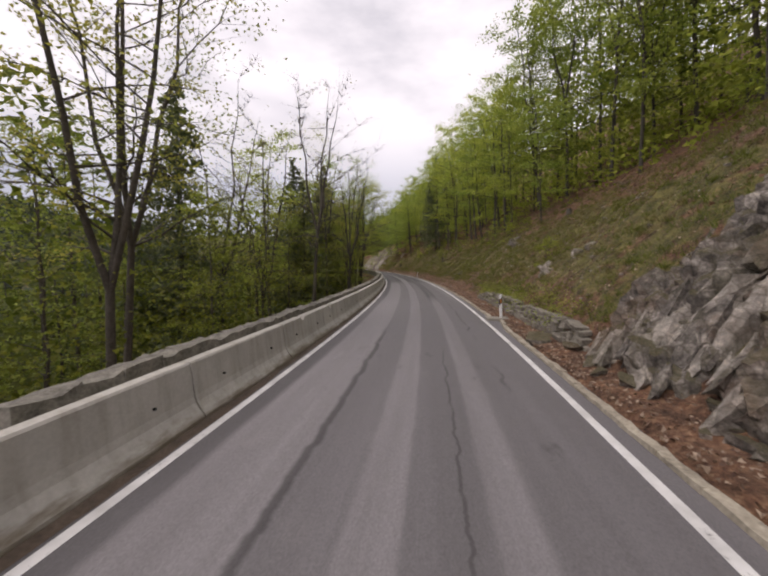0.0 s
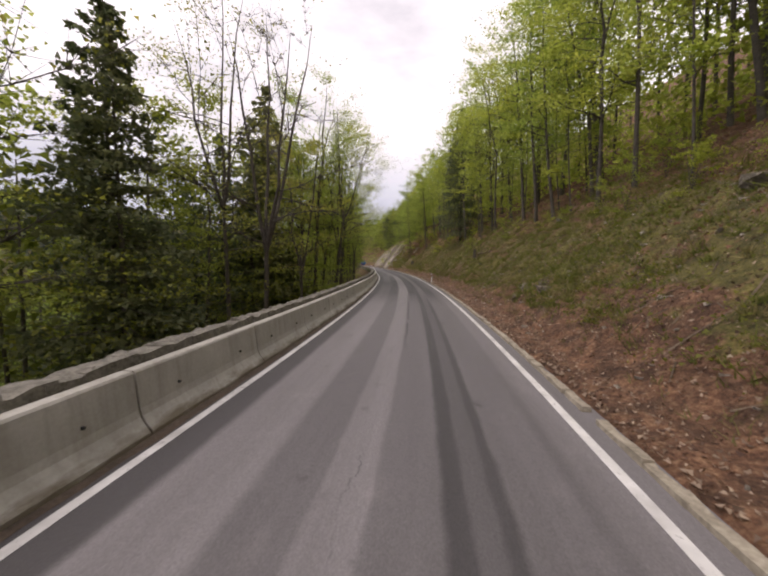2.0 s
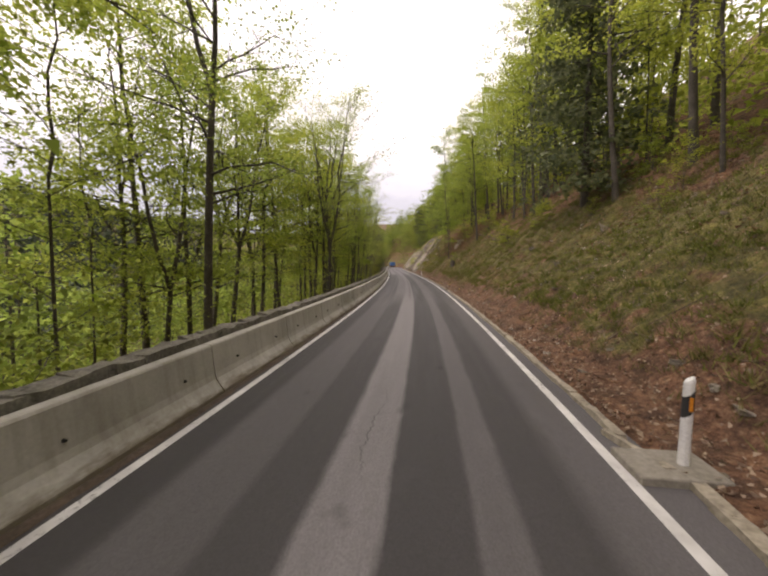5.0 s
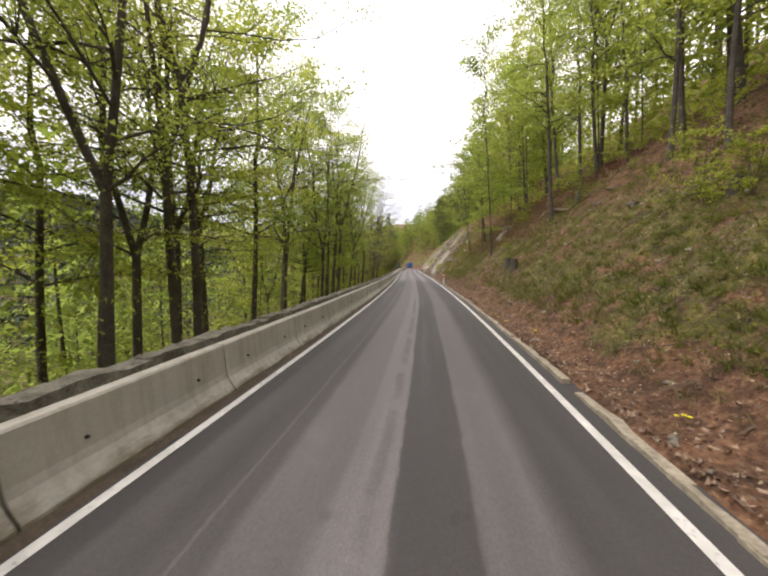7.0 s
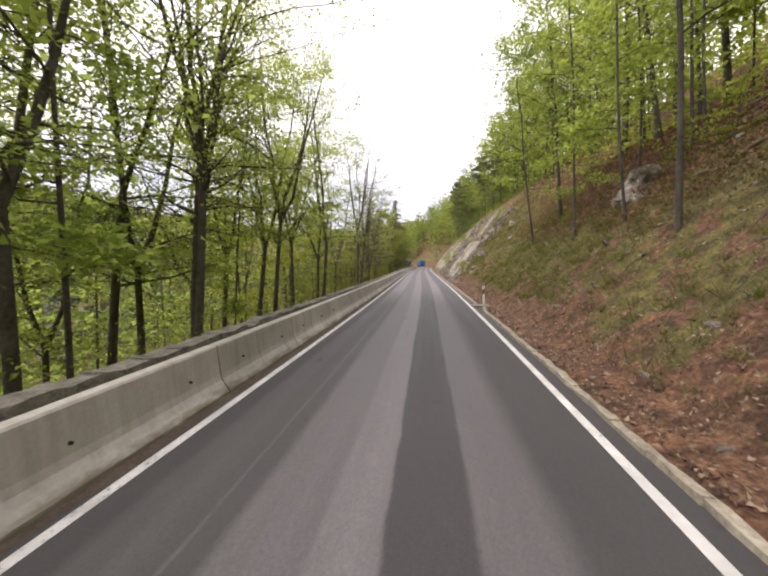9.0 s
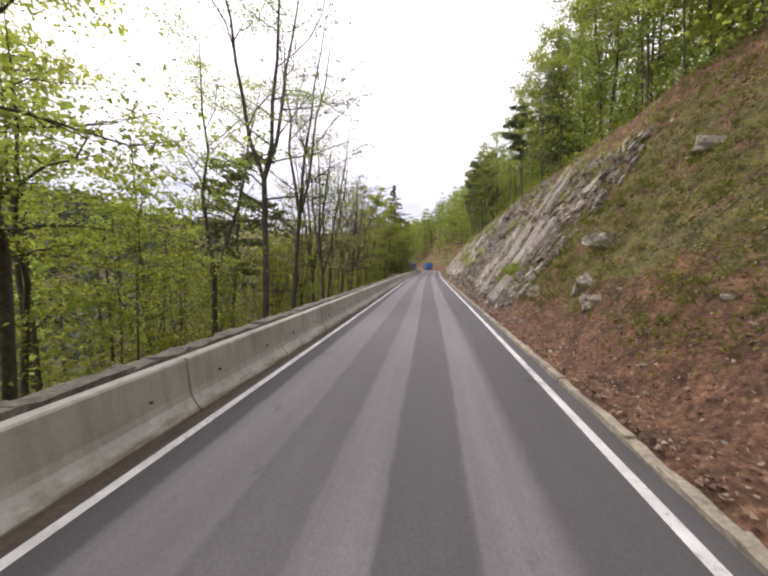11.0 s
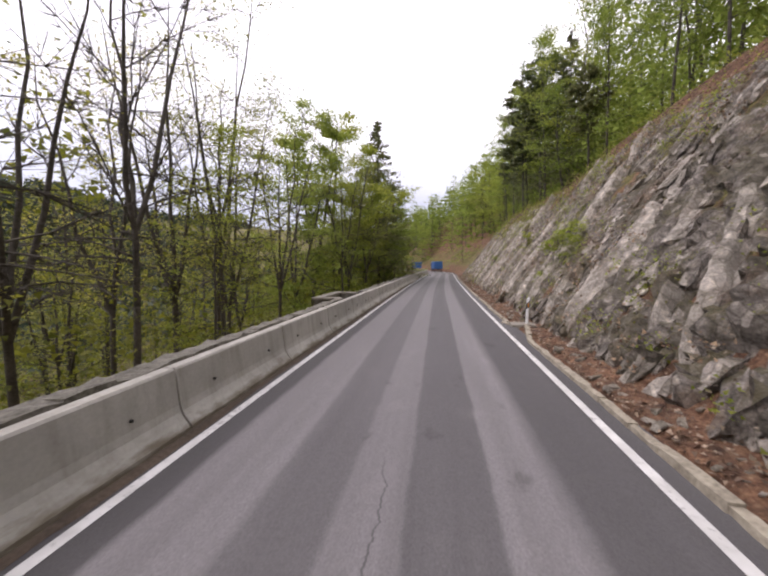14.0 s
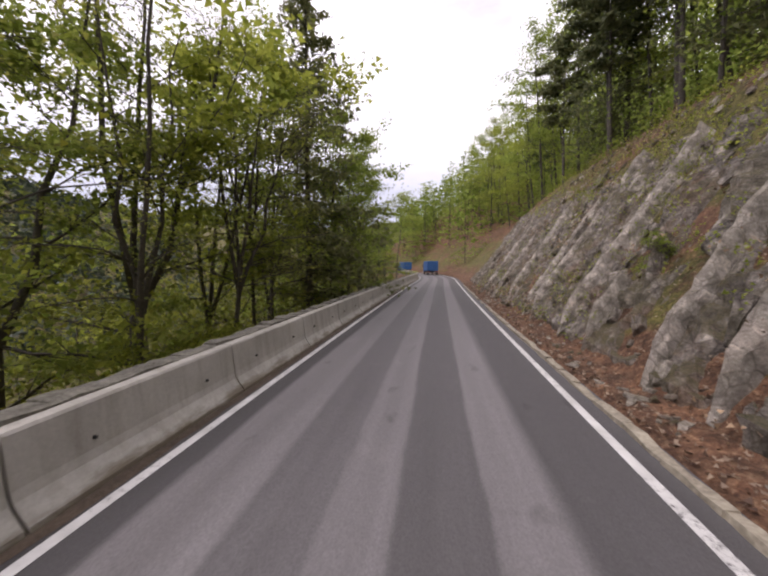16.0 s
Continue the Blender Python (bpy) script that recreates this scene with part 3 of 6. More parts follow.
for k in range(-6, 84):
    barrier_segment(4.85 + PITCH * k, {1: (0.42, 0.34, 0.1), 2: (0.3, 0.3, 0.14)}.get(k))


# ---- rock cut ----
def rock_shape(s, u):
    """How far the rock stands out of the slope at metre s, u metres up the face."""
    e = 3.75 + u * 0.61
    bed = s - 0.55 * (e - 3.4)
    wob = 0.35 * fbm(s * 0.25, u * 0.12, 1)
    # broken blocks, leaning with the bedding, at two sizes
    b1, b2 = (bed + wob) * 0.85, (u + 0.5 * s) * 0.5
    n1 = vnoise(np.floor(b1 + 0.5 * vnoise(u * 0.9, s * 0.3)) * 1.7, np.floor(b2 + 0.6 * vnoise(s * 0.8, u * 0.4, 3)) * 1.3, 6)
    b3, b4 = (bed + wob) * 2.3, (u + 0.4 * s) * 1.3
    n2 = vnoise(np.floor(b3 + 0.5 * vnoise(u * 2, s)) * 1.9, np.floor(b4 + 0.6 * vnoise(s * 2, u, 3)) * 1.1, 16)
    d = 0.26 * n1 + 0.24 * n2
    # beds standing out one behind the other, broken off on the near side
    lay = bed * 0.42 + 0.5 * fbm(s * 0.2, u * 0.16, 17)
    thin = bed * 1.35 + 0.7 * fbm(s * 0.5, u * 0.3, 18)
    d = d + np.where(s > 240, 0.3, 0.5) * (lay - np.floor(lay)) - 0.25 + (0.2 * (thin - np.floor(thin)) - 0.1) * (0.4 + np.clip(fbm(s * 0.3, u * 0.3, 19) * 2, 0, 1))
    return 0.1 + d + 0.16 * fbm(s * 0.4, u * 0.4, 7) + 0.2 * fbm(s * 2.2, u * 1.4, 8, 3)


def on_face(s, u, n, even=False):
    """World point on the rock cut: metre s, u up the face, n out of it."""
    m = np.interp(s, STEEP_AT, STEEP)
    c = 1 / np.sqrt(1 + m * m)
    e = 3.75 + u * c
    x, y = valley(s, e - n * m * c + side(s))
    return np.stack([x, y, terrain(s, e, 0.0 if even else 1.0) + n * c], -1)


def bedding_slab(parent, s0, u0, u1, wide, out, seed, mat, slope=0.31, blunt=1.2):
    """A straight slab of bedded limestone that runs up the face: a clean far edge, a broken near edge."""
    g = np.random.default_rng(seed)
    u = np.arange(u0, u1, 0.22)
    k = len(u)
    near = wide * (0.85 + 0.5 * fbm(u * 0.9, seed, 1)) + 0.045 * g.normal(size=k)
    near = (np.maximum(near, 0.05) + 0.03) * np.interp(u, [u0, u0 + 0.75 * blunt, u1 - blunt, u1], [0.45, 1, 1, 0.25])
    top = (out * (1 + 0.18 * fbm(u * 0.5, seed + 3)) + 0.022 * g.normal(size=k)) * np.interp(u, [u0, u0 + blunt], [0.1, 1])
    line = s0 + slope * u + 0.03 * fbm(u * 0.3, seed + 9)
    rows = [on_face(line - near, u, -0.5 + 0 * u, True), on_face(line - near + 0.03, u, top * 0.7 + 0.025 * g.normal(size=k), True), on_face(line - near * 0.55, u, top * 0.9 + 0.02 * g.normal(size=k), True), on_face(line, u, top, True),
            on_face(line + 0.04, u, top * 0.9, True), on_face(line + 0.08, u, -0.5 + 0 * u, True)]
    v = np.stack(rows, 1).reshape(-1, 3)
    f = list(grid_faces(k, 6)) + [tuple(range(6)), tuple((k - 1) * 6 + 5 - j for j in range(6))]
    return part("bedding_slab", mesh_of("bedding_slab", v, f, mat), parent)


def rock_face(s0, s1, name, label):
    step = 0.15
    ss = np.arange(s0, s1, step)
    us = np.arange(-0.3, 16.5, step)
    S, U = np.meshgrid(ss, us, indexing="ij")
    m = np.interp(S, STEEP_AT, STEEP)
    cosm = 1 / np.sqrt(1 + m * m)
    E = 3.75 + U * cosm
    T = crest(S)
    rim = np.clip((T - 1.3 * (S > 100) - E) / 1.4, -1, 1) + 0.9 * fbm(S * 0.35, E * 0.35, 12)
    ends = np.interp(S - 1.0 * np.clip(U * cosm, 0, 9) * (S > 100), ROCKY_AT, ROCKY) * 2.2 - 1.2 + 0.6 * fbm(S * 0.4, U * 0.4, 14)
    D = rock_shape(S, U)
    if s0 > 100:
        D = D * np.interp(S, [197, 206, 214, 230, 236], [0.6, 0.6, 1.2, 1.2, 0.52]) + np.interp(S, [197, 206, 214, 230, 236, 250], [-0.08, -0.08, -0.03, -0.03, 0.01, 0.07])
    D = np.where(U < 0.3, D - (0.3 - U) * 0.8, D)
    D = D + np.minimum(0, rim) * 0.8 + np.minimum(0, ends) * 0.9
    base = terrain(S, E)
    X, Y = valley(S + 0.05 * fbm(S * 4, U * 4, 21), E - D * m * cosm + side(S))
    Z = base + D * cosm
    keep = (D > -0.25)
    V = np.stack([X, Y, Z], -1).reshape(-1, 3)
    F = grid_faces(len(ss), len(us))
    F = F[keep.ravel()[F].any(1)]
    ob = new(name, mesh_of(name, V, F, ROCK, np.stack([E, S], -1).reshape(-1, 2)))
    tagged(ob, label, "rock face", kind="structure")
    return ob


outcrop = rock_face(-14, 15, "rock_outcrop", "pale grey limestone outcrop above the ditch")
cut = rock_face(187, 306, "rock_face", "grey limestone cut with slanting bedding slabs and moss")
# long straight ribs of hard limestone (foot, width, slant, how much of the face), with short broken ones between them
g = np.random.default_rng(8)
RIBS = [(208.6, 0.7, 0.45, 0.7), (210.5, 0.5, 0.45, 0.5), (226.5, 0.7, 0.6, 0.9), (229.0, 0.5, 0.6, 0.9), (235.3, 2.3, 0.14, 0.5), (237.3, 0.8, 0.2, 0.2), (240.4, 1.5, 0.45, 1.0), (242.7, 0.7, 0.25, 0.2), (246.7, 1.6, 0.1, 0.5), (247.5, 0.22, 0.31, 1.0), (250.6, 0.16, 0.36, 0.5), (254.6, 0.22, 0.43, 1.0),
        (257.4, 0.4, 0.24, 1.0), (259.2, 0.34, 0.22, 0.9), (262.0, 0.16, 0.2, 0.3), (263.9, 0.3, 0.18, 1.0), (267.2, 0.24, 0.2, 1.0), (268.5, 0.22, 0.2, 0.8), (272.5, 0.26, 0.25, 0.8), (276.5, 0.22, 0.25, 0.6), (281, 0.3, 0.25, 0.7)]
for k, (r, wide, slant, whole) in enumerate(RIBS):
    reach = (float(crest(r)) - 4.6) * 1.62 * whole
    a0 = 0.0
    while a0 < reach - 0.8:
        a1 = min(reach, a0 + 4 + 9 * g.random())
        bedding_slab(cut, r, a0, a1, wide * 0.5 + 0.06, (0.38 if r < 250 else 0.46) + 0.12 * g.random(), 900 + k * 7 + int(a0 * 3), SLAB, slant)
        a0 = a1 + 0.2 + 0.7 * g.random()
for k in range(110):
    r = 206 + 83 * g.random() ** 1.6
    reach = (float(crest(r)) - 5.5) * 1.6
    a0 = (reach - 2) * g.random()
    bedding_slab(cut, r, a0, a0 + 0.6 + 2.2 * g.random() ** 2, 0.12 + 0.4 * g.random() ** 2, 0.24 + 0.24 * g.random(), 2000 + k, SLAB if g.random() < (0.5 if r < 236 else 0.15) else ROCK, 0.25 + 0.25 * g.random())
# the buttress at the near end: two broad blocks, a mossy ledge on them, and the slabs that rise behind
for k, (r, a0, a1, w, o, slant) in enumerate([(201.0, -0.2, 1.6, 1.2, 0.5, 0.15), (199.3, -0.3, 2.1, 1.5, 0.6, 0.45), (199.9, -0.3, 0.5, 0.6, 0.62, 0.2), (201.0, 2.3, 6.4, 1.3, 0.46, 0.49), (203.7, 1.7, 6.8, 1.5, 0.42, 0.7), (199.6, 2.5, 6.2, 0.4, 0.5, 0.2), (202.2, 7.1, 12, 0.4, 0.46, 0.5), (204.0, 6.9, 12.6, 0.5, 0.46, 0.55), (206.2, 0.2, 3.2, 0.9, 0.36, 0.5)]):
    bedding_slab(cut, r, a0, a1, w, o, 740 + k, BLOCK, slant, 0.35)
for k, (r, a0, a1, w, o) in enumerate([(8.3, 0.2, 1.8, 0.2, 0.3), (7.3, 0.3, 3.2, 0.16, 0.34), (6.9, 4.4, 7.5, 0.18, 0.34), (5.9, 0.6, 4.5, 0.2, 0.36), (4.6, 2.8, 8.0, 0.22, 0.4), (3.2, 0.5, 6.0, 0.2, 0.4)]):
    bedding_slab(outcrop, r, a0, a1, w, o, 700 + k, SLAB, 0.12)


# ---- trees ----
class Twigs:
    """Tapered limbs gathered into one mesh."""
    def __init__(self):
        self.v, self.f = [], []

    def limb(self, pts, radii, sides=6):
        base = len(self.v)
        pts = [Vector(p) for p in pts]
        for i, p in enumerate(pts):
            d = (pts[min(i + 1, len(pts) - 1)] - pts[max(i - 1, 0)]).normalized()
            u = d.orthogonal().normalized()
            w = d.cross(u)
            for k in range(sides):
                a = 2 * math.pi * k / sides
                self.v.append(tuple(p + (u * math.cos(a) + w * math.sin(a)) * radii[i]))
        for i in range(len(pts) - 1):
            for k in range(sides):
                a, b = base + i * sides + k, base + i * sides + (k + 1) % sides
                self.f.append((a, b, b + sides, a + sides))

    def twig(self, a, c, r):
        """A thin twig that ends in a point."""
        base = len(self.v)
        a, c = Vector(a), Vector(c)
        d = (c - a).normalized()
        u = d.orthogonal().normalized()
        w = d.cross(u)
        for k in range(3):
            self.v.append(tuple(a + (u * math.cos(2.094 * k) + w * math.sin(2.094 * k)) * r))
        self.v.append(tuple(c))
        self.f += [(base + k, base + (k + 1) % 3, base + 3) for k in range(3)]


def leaf_mesh(name, centres, size, rng, mat, flat=0.5, pair=True):
    """Many small leaf sprays, each a bent pair of triangles, round the given places."""
    n = len(centres)
    c = np.asarray(centres)
    a = rng.normal(size=(n, 3))
    a[:, 2] *= flat
    a /= np.linalg.norm(a, axis=1)[:, None]
    up = rng.normal(size=(n, 3)) * 0.8 + np.array([0, 0, 1.0])
    b = np.cross(a, up)
    b /= np.linalg.norm(b, axis=1)[:, None] + 1e-6
    q = (size * (0.6 + 0.8 * rng.random(n)))[:, None]
    droop = np.array([0, 0, -0.25]) * q
    v = np.stack([c - a * q * 0.5, c + b * q * 0.32 + droop * 0.3, c + a * q * 0.5 + droop, c - b * q * 0.32 + droop * 0.3], 1).reshape(-1, 3)
    if not pair:
        v = np.stack([c - a * q * 0.5, c + a * q * 0.24 + b * q * 0.42 + droop * 0.6, c + a * q * 0.28 - b * q * 0.4 + droop * 0.8], 1).reshape(-1, 3)
        return mesh_of(name, v, np.arange(n * 3).reshape(-1, 3), mat)
    i = np.arange(n)[:, None] * 4
    f = np.concatenate([i + np.array([[0, 1, 2]]), i + np.array([[0, 2, 3]])])
    return mesh_of(name, v, f, mat)


def broad_tree(height, seed, leaves, bare_low=0.3, spread=0.25, size=0.22, lean=0.03, mat=None, trunk_r=None, stems=2, split=0.4, fine=2):
    """A broadleaf tree: a trunk that forks into rising stems, spreading limbs, twigs, and leaf sprays in layers along them."""
    rng = np.random.default_rng(seed)
    tw, spots = Twigs(), []
    r0 = trunk_r or height * 0.0085
    ph, amp = rng.random() * 6.28, height * 0.01
    lx, ly = rng.normal() * lean * height, rng.normal() * lean * height

    def stem(f):
        return Vector((amp * math.sin(ph + f * 5) - amp * math.sin(ph) + lx * f, amp * math.cos(ph * 2 + f * 4) - amp * math.cos(ph * 2) + ly * f, height * f))
    fs = np.linspace(0, split, 6)
    pts = [stem(f) for f in fs]
    pts[0].z = -1.2
    tw.limb(pts, [r0 * (1.35 if f == 0 else 1 - 0.75 * f) for f in fs], 8)
    foot, rs, leaders = stem(split), r0 * (1 - 0.75 * split), []
    for i in range(stems):
        az = ph + i * 6.283 / stems + rng.normal() * 0.35
        out = height * spread * (0.25 + 0.35 * rng.random()) * (1 if stems > 1 else 0.2)
        top = height * (1 - 0.2 * rng.random() * (i > 0))
        way = []
        for f in np.linspace(0, 1, 7):
            w = Vector((math.cos(az), math.sin(az), 0)) * out * f ** 0.8 + Vector((rng.normal(), rng.normal(), 0)) * amp * 0.5 * (f > 0)
            way.append(foot + w + Vector((0, 0, (top - foot.z) * f)))
        tw.limb(way, [rs * (0.85 if stems > 1 else 1.0) * (1 - f) ** 0.8 + 0.012 for f in np.linspace(0, 1, 7)], 6)
        leaders.append(way)

    def on_stem(f):
        if f < split:
            return stem(f), r0 * (1 - 0.75 * f)
        way = leaders[rng.integers(stems)]
        u = min(0.999, (f - split) / (1 - split)) * 6
        return way[int(u)].lerp(way[int(u) + 1], u - int(u)), rs * 0.85 * (1 - u / 6) ** 0.8 + 0.012
    nb = max(int(height * 1.15), 15)
    for k in range(nb):
        f = bare_low + (0.99 - bare_low) * ((k + rng.random()) / nb)
        p, rp = on_stem(f)
        az = rng.random() * 6.28
        x = (f - bare_low) / (1 - bare_low)
        ln = height * spread * (0.55 + 0.45 * math.sin(math.pi * x)) * math.sqrt(1 - 0.9 * x) * (0.6 + 0.7 * rng.random()) + 0.7
        rise = 0.1 + 0.75 * f + rng.normal() * 0.15
        d = Vector((math.cos(az), math.sin(az), rise)).normalized()
        q, w = [p], [rp * 0.5]
        for j in range(4):
            d = (d + Vector(rng.normal(size=3)) * 0.17 + Vector((0, 0, -0.03))).normalized()
            q.append(q[-1] + d * ln / 4)
            w.append(w[0] * (0.72 - 0.17 * j) + 0.004)
        tw.limb(q, w, 3)
        for j in range(1, 5):
            for _ in range(fine):
                e = Vector(rng.normal(size=3))
                e.z = e.z * 0.45 + 0.1
                e = (d + e * 0.75).normalized()
                l2 = ln * (0.18 + 0.28 * rng.random())
                tip = q[j] + e * l2
                tw.twig(q[j], tip, max(w[j] * 0.55, 0.012))
                spots.append((q[j], tip))
    trunk = mesh_of("trunk", tw.v, tw.f, BARK, smooth=True)
    crown = None
    if leaves:
        weight = rng.random(len(spots)) ** 1.5 + 0.1
        sel = rng.choice(len(spots), leaves, p=weight / weight.sum())
        A = np.array([tuple(s[0]) for s in spots])[sel]
        B = np.array([tuple(s[1]) for s in spots])[sel]
        u = rng.random((leaves, 1)) ** 0.7 * 1.2
        c = A + (B - A) * u + rng.normal(size=(leaves, 3)) * np.array([0.34, 0.34, 0.09]) * (0.5 + height / 30)
        crown = leaf_mesh("crown", c, size, rng, mat or BEECH, 0.3, False)
    return trunk, crown


def conifer(height, seed, leaves=5200, bare_low=0.1, spread=0.2, size=0.42, pine=False):
    rng = np.random.default_rng(seed)
    tw, cs = Twigs(), []
    r0 = height * 0.009
    tw.limb([(0, 0, -1.2), (0, 0, height * 0.5), (0.1, 0, height)], [r0 * 1.3, r0 * 0.6, 0.02], 8)
    nb = int(height * (5.5 if not pine else 2.4))
    per = leaves // nb
    for k in range(nb):
        f = bare_low + (0.985 - bare_low) * ((k + rng.random()) / nb)
        az = rng.random() * 6.28
        shape = ((1 - f) / (1 - bare_low)) ** 0.85 if not pine else 0.35 + 0.65 * math.sin(math.pi * min(1, (f - bare_low) / (1 - bare_low)))
        ln = height * spread * shape * (0.7 + 0.45 * rng.random()) + 0.25
        drop = (-0.28 + 0.5 * f if not pine else 0.15) + rng.normal() * 0.08
        d = Vector((math.cos(az), math.sin(az), drop)).normalized()
        p = Vector((0, 0, height * f))
        q = [p, p + d * ln * 0.5, p + d * ln + Vector((0, 0, 0.06 * ln))]
        tw.limb(q, [0.012 + r0 * 0.3 * (1 - f), 0.02, 0.006], 3)
        m = max(4, int(per * (0.25 + 1.3 * shape)))
        u = rng.random(m) ** (0.75 if not pine else 0.35)
        for x in u:
            c = p + d * ln * x
            wd = 0.5 * ln * (1 - 0.65 * x) if not pine else 0.5
            cs.append((c.x + rng.normal() * wd * 0.6, c.y + rng.normal() * wd * 0.6, c.z - abs(rng.normal()) * 0.22 * (0.4 + ln * 0.16) + (0.1 if pine else 0)))
    return mesh_of("trunk", tw.v, tw.f, BARK, smooth=True), leaf_mesh("crown", cs, size, rng, DARKNEEDLE, 0.35, False)


def plant(kind, s, e, turn=None, scale=1.0, label="", group="", sink=0.3, category="tree"):
    if kind in TALL and -11.5 < e < 0:
        kind = NEAR[TALL.index(kind) % 3]
    trunk, crown = kind
    x, y = valley(s, e + float(side(s)))
    ob = new("bush" if category == "bush" else "tree")
    ob.location = (float(x), float(y), float(terrain(s, e)) - sink)
    # stems at the edge of a wood lean a little towards the light over the road
    lean = radians((3.0 + 1.5 * rng.normal() if abs(e) < 18 else 1.5 * rng.normal()) * (1 if e < 0 else -1)) if category == "tree" and kind not in SPRUCE else 0.0
    ob.rotation_euler = (Matrix.Rotation(heading(s), 3, "Z") @ Matrix.Rotation(lean, 3, "Y") @ Matrix.Rotation(rng.random() * 6.28 if turn is None else turn, 3, "Z")).to_euler()
    ob.scale = (scale, scale, scale)
    part("trunk", trunk, ob)
    if crown:
        part("crown", crown, ob)
    TAKEN.append((s, e))
    return tagged(ob, label, category, group)


rng = np.random.default_rng(7)
TAKEN = []
TALL = [broad_tree(22 + 1.3 * k, 10 + k, 7200, 0.32 + 0.05 * (k % 3), 0.24, 0.2, trunk_r=0.19 + 0.015 * k, stems=(2, 1, 3, 2, 1)[k], split=(0.36, 0.6, 0.42, 0.5, 0.55)[k]) for k in range(5)]
NEAR = [broad_tree(22 + 2 * k, 14 + k, 9500, 0.34, 0.24, 0.125, trunk_r=0.19 + 0.015 * k, stems=2 + k % 2, split=0.34 + 0.1 * k, fine=3) for k in range(3)]
THIN = [broad_tree(14 + 2 * k, 30 + k, 3400, 0.24, 0.2, 0.2, trunk_r=0.075, stems=1, split=0.6) for k in range(3)]
SPARSE = [broad_tree(20 + 2 * k, 40 + k, 5600, 0.3, 0.25, 0.125, mat=YOUNG, trunk_r=0.15, stems=3, split=0.25 + 0.08 * k, fine=3) for k in range(3)]
BARE = [broad_tree(20 + 2 * k, 50 + k, 350, 0.3, 0.26, 0.14, mat=YOUNG, trunk_r=0.16, stems=4 - k, split=0.3 + 0.08 * k, fine=7) for k in range(2)]
SPRUCE = [conifer(22 + 4 * k, 60 + k, 9000 + 4500 * k, 0.08, 0.21 + 0.03 * k, size=0.34) for k in range(2)]
PINE = [conifer(15 + 3 * k, 70 + k, 4200, 0.42, 0.17, 0.36, True) for k in range(2)]
BUSH = [broad_tree(4 + 1.5 * k, 80 + k, 1500, 0.1, 0.4, 0.2, trunk_r=0.03, mat=UNDER, stems=3, split=0.15) for k in range(3)]
SIDE = [broad_tree(18 + 1.5 * k, 110 + k, 4000, 0.26 + 0.05 * (k % 3), 0.24, 0.2, trunk_r=0.14 + 0.015 * k, stems=1 + k % 2, split=0.5) for k in range(4)]
MAPLE = [broad_tree(24 + k, 97 + k, 15000, 0.12, 0.27, 0.26, trunk_r=0.2, mat=MIDGREEN, stems=3, split=0.24, fine=3) for k in range(2)]
DUSK = [broad_tree(17 + 2 * k, 130 + k, 5000, 0.2, 0.23, 0.2, trunk_r=0.12, mat=MIDGREEN, stems=1 + k % 2, split=0.4) for k in range(3)]

L1 = "trees of the valley side forest"
R1 = "trees of the uphill forest"
BEECH_L = "tall dark-stemmed beech with fresh spring green leaves"
SPARSE_L = "slender tree just coming into leaf"
BARE_L = "tall bare-branched tree with a few buds"
SPRUCE_L = "dark green spruce among the leafing trees"
MAPLE_L = "broad leafy maple beyond the barrier"
PINE_L = "dark pine with a bare lower stem"

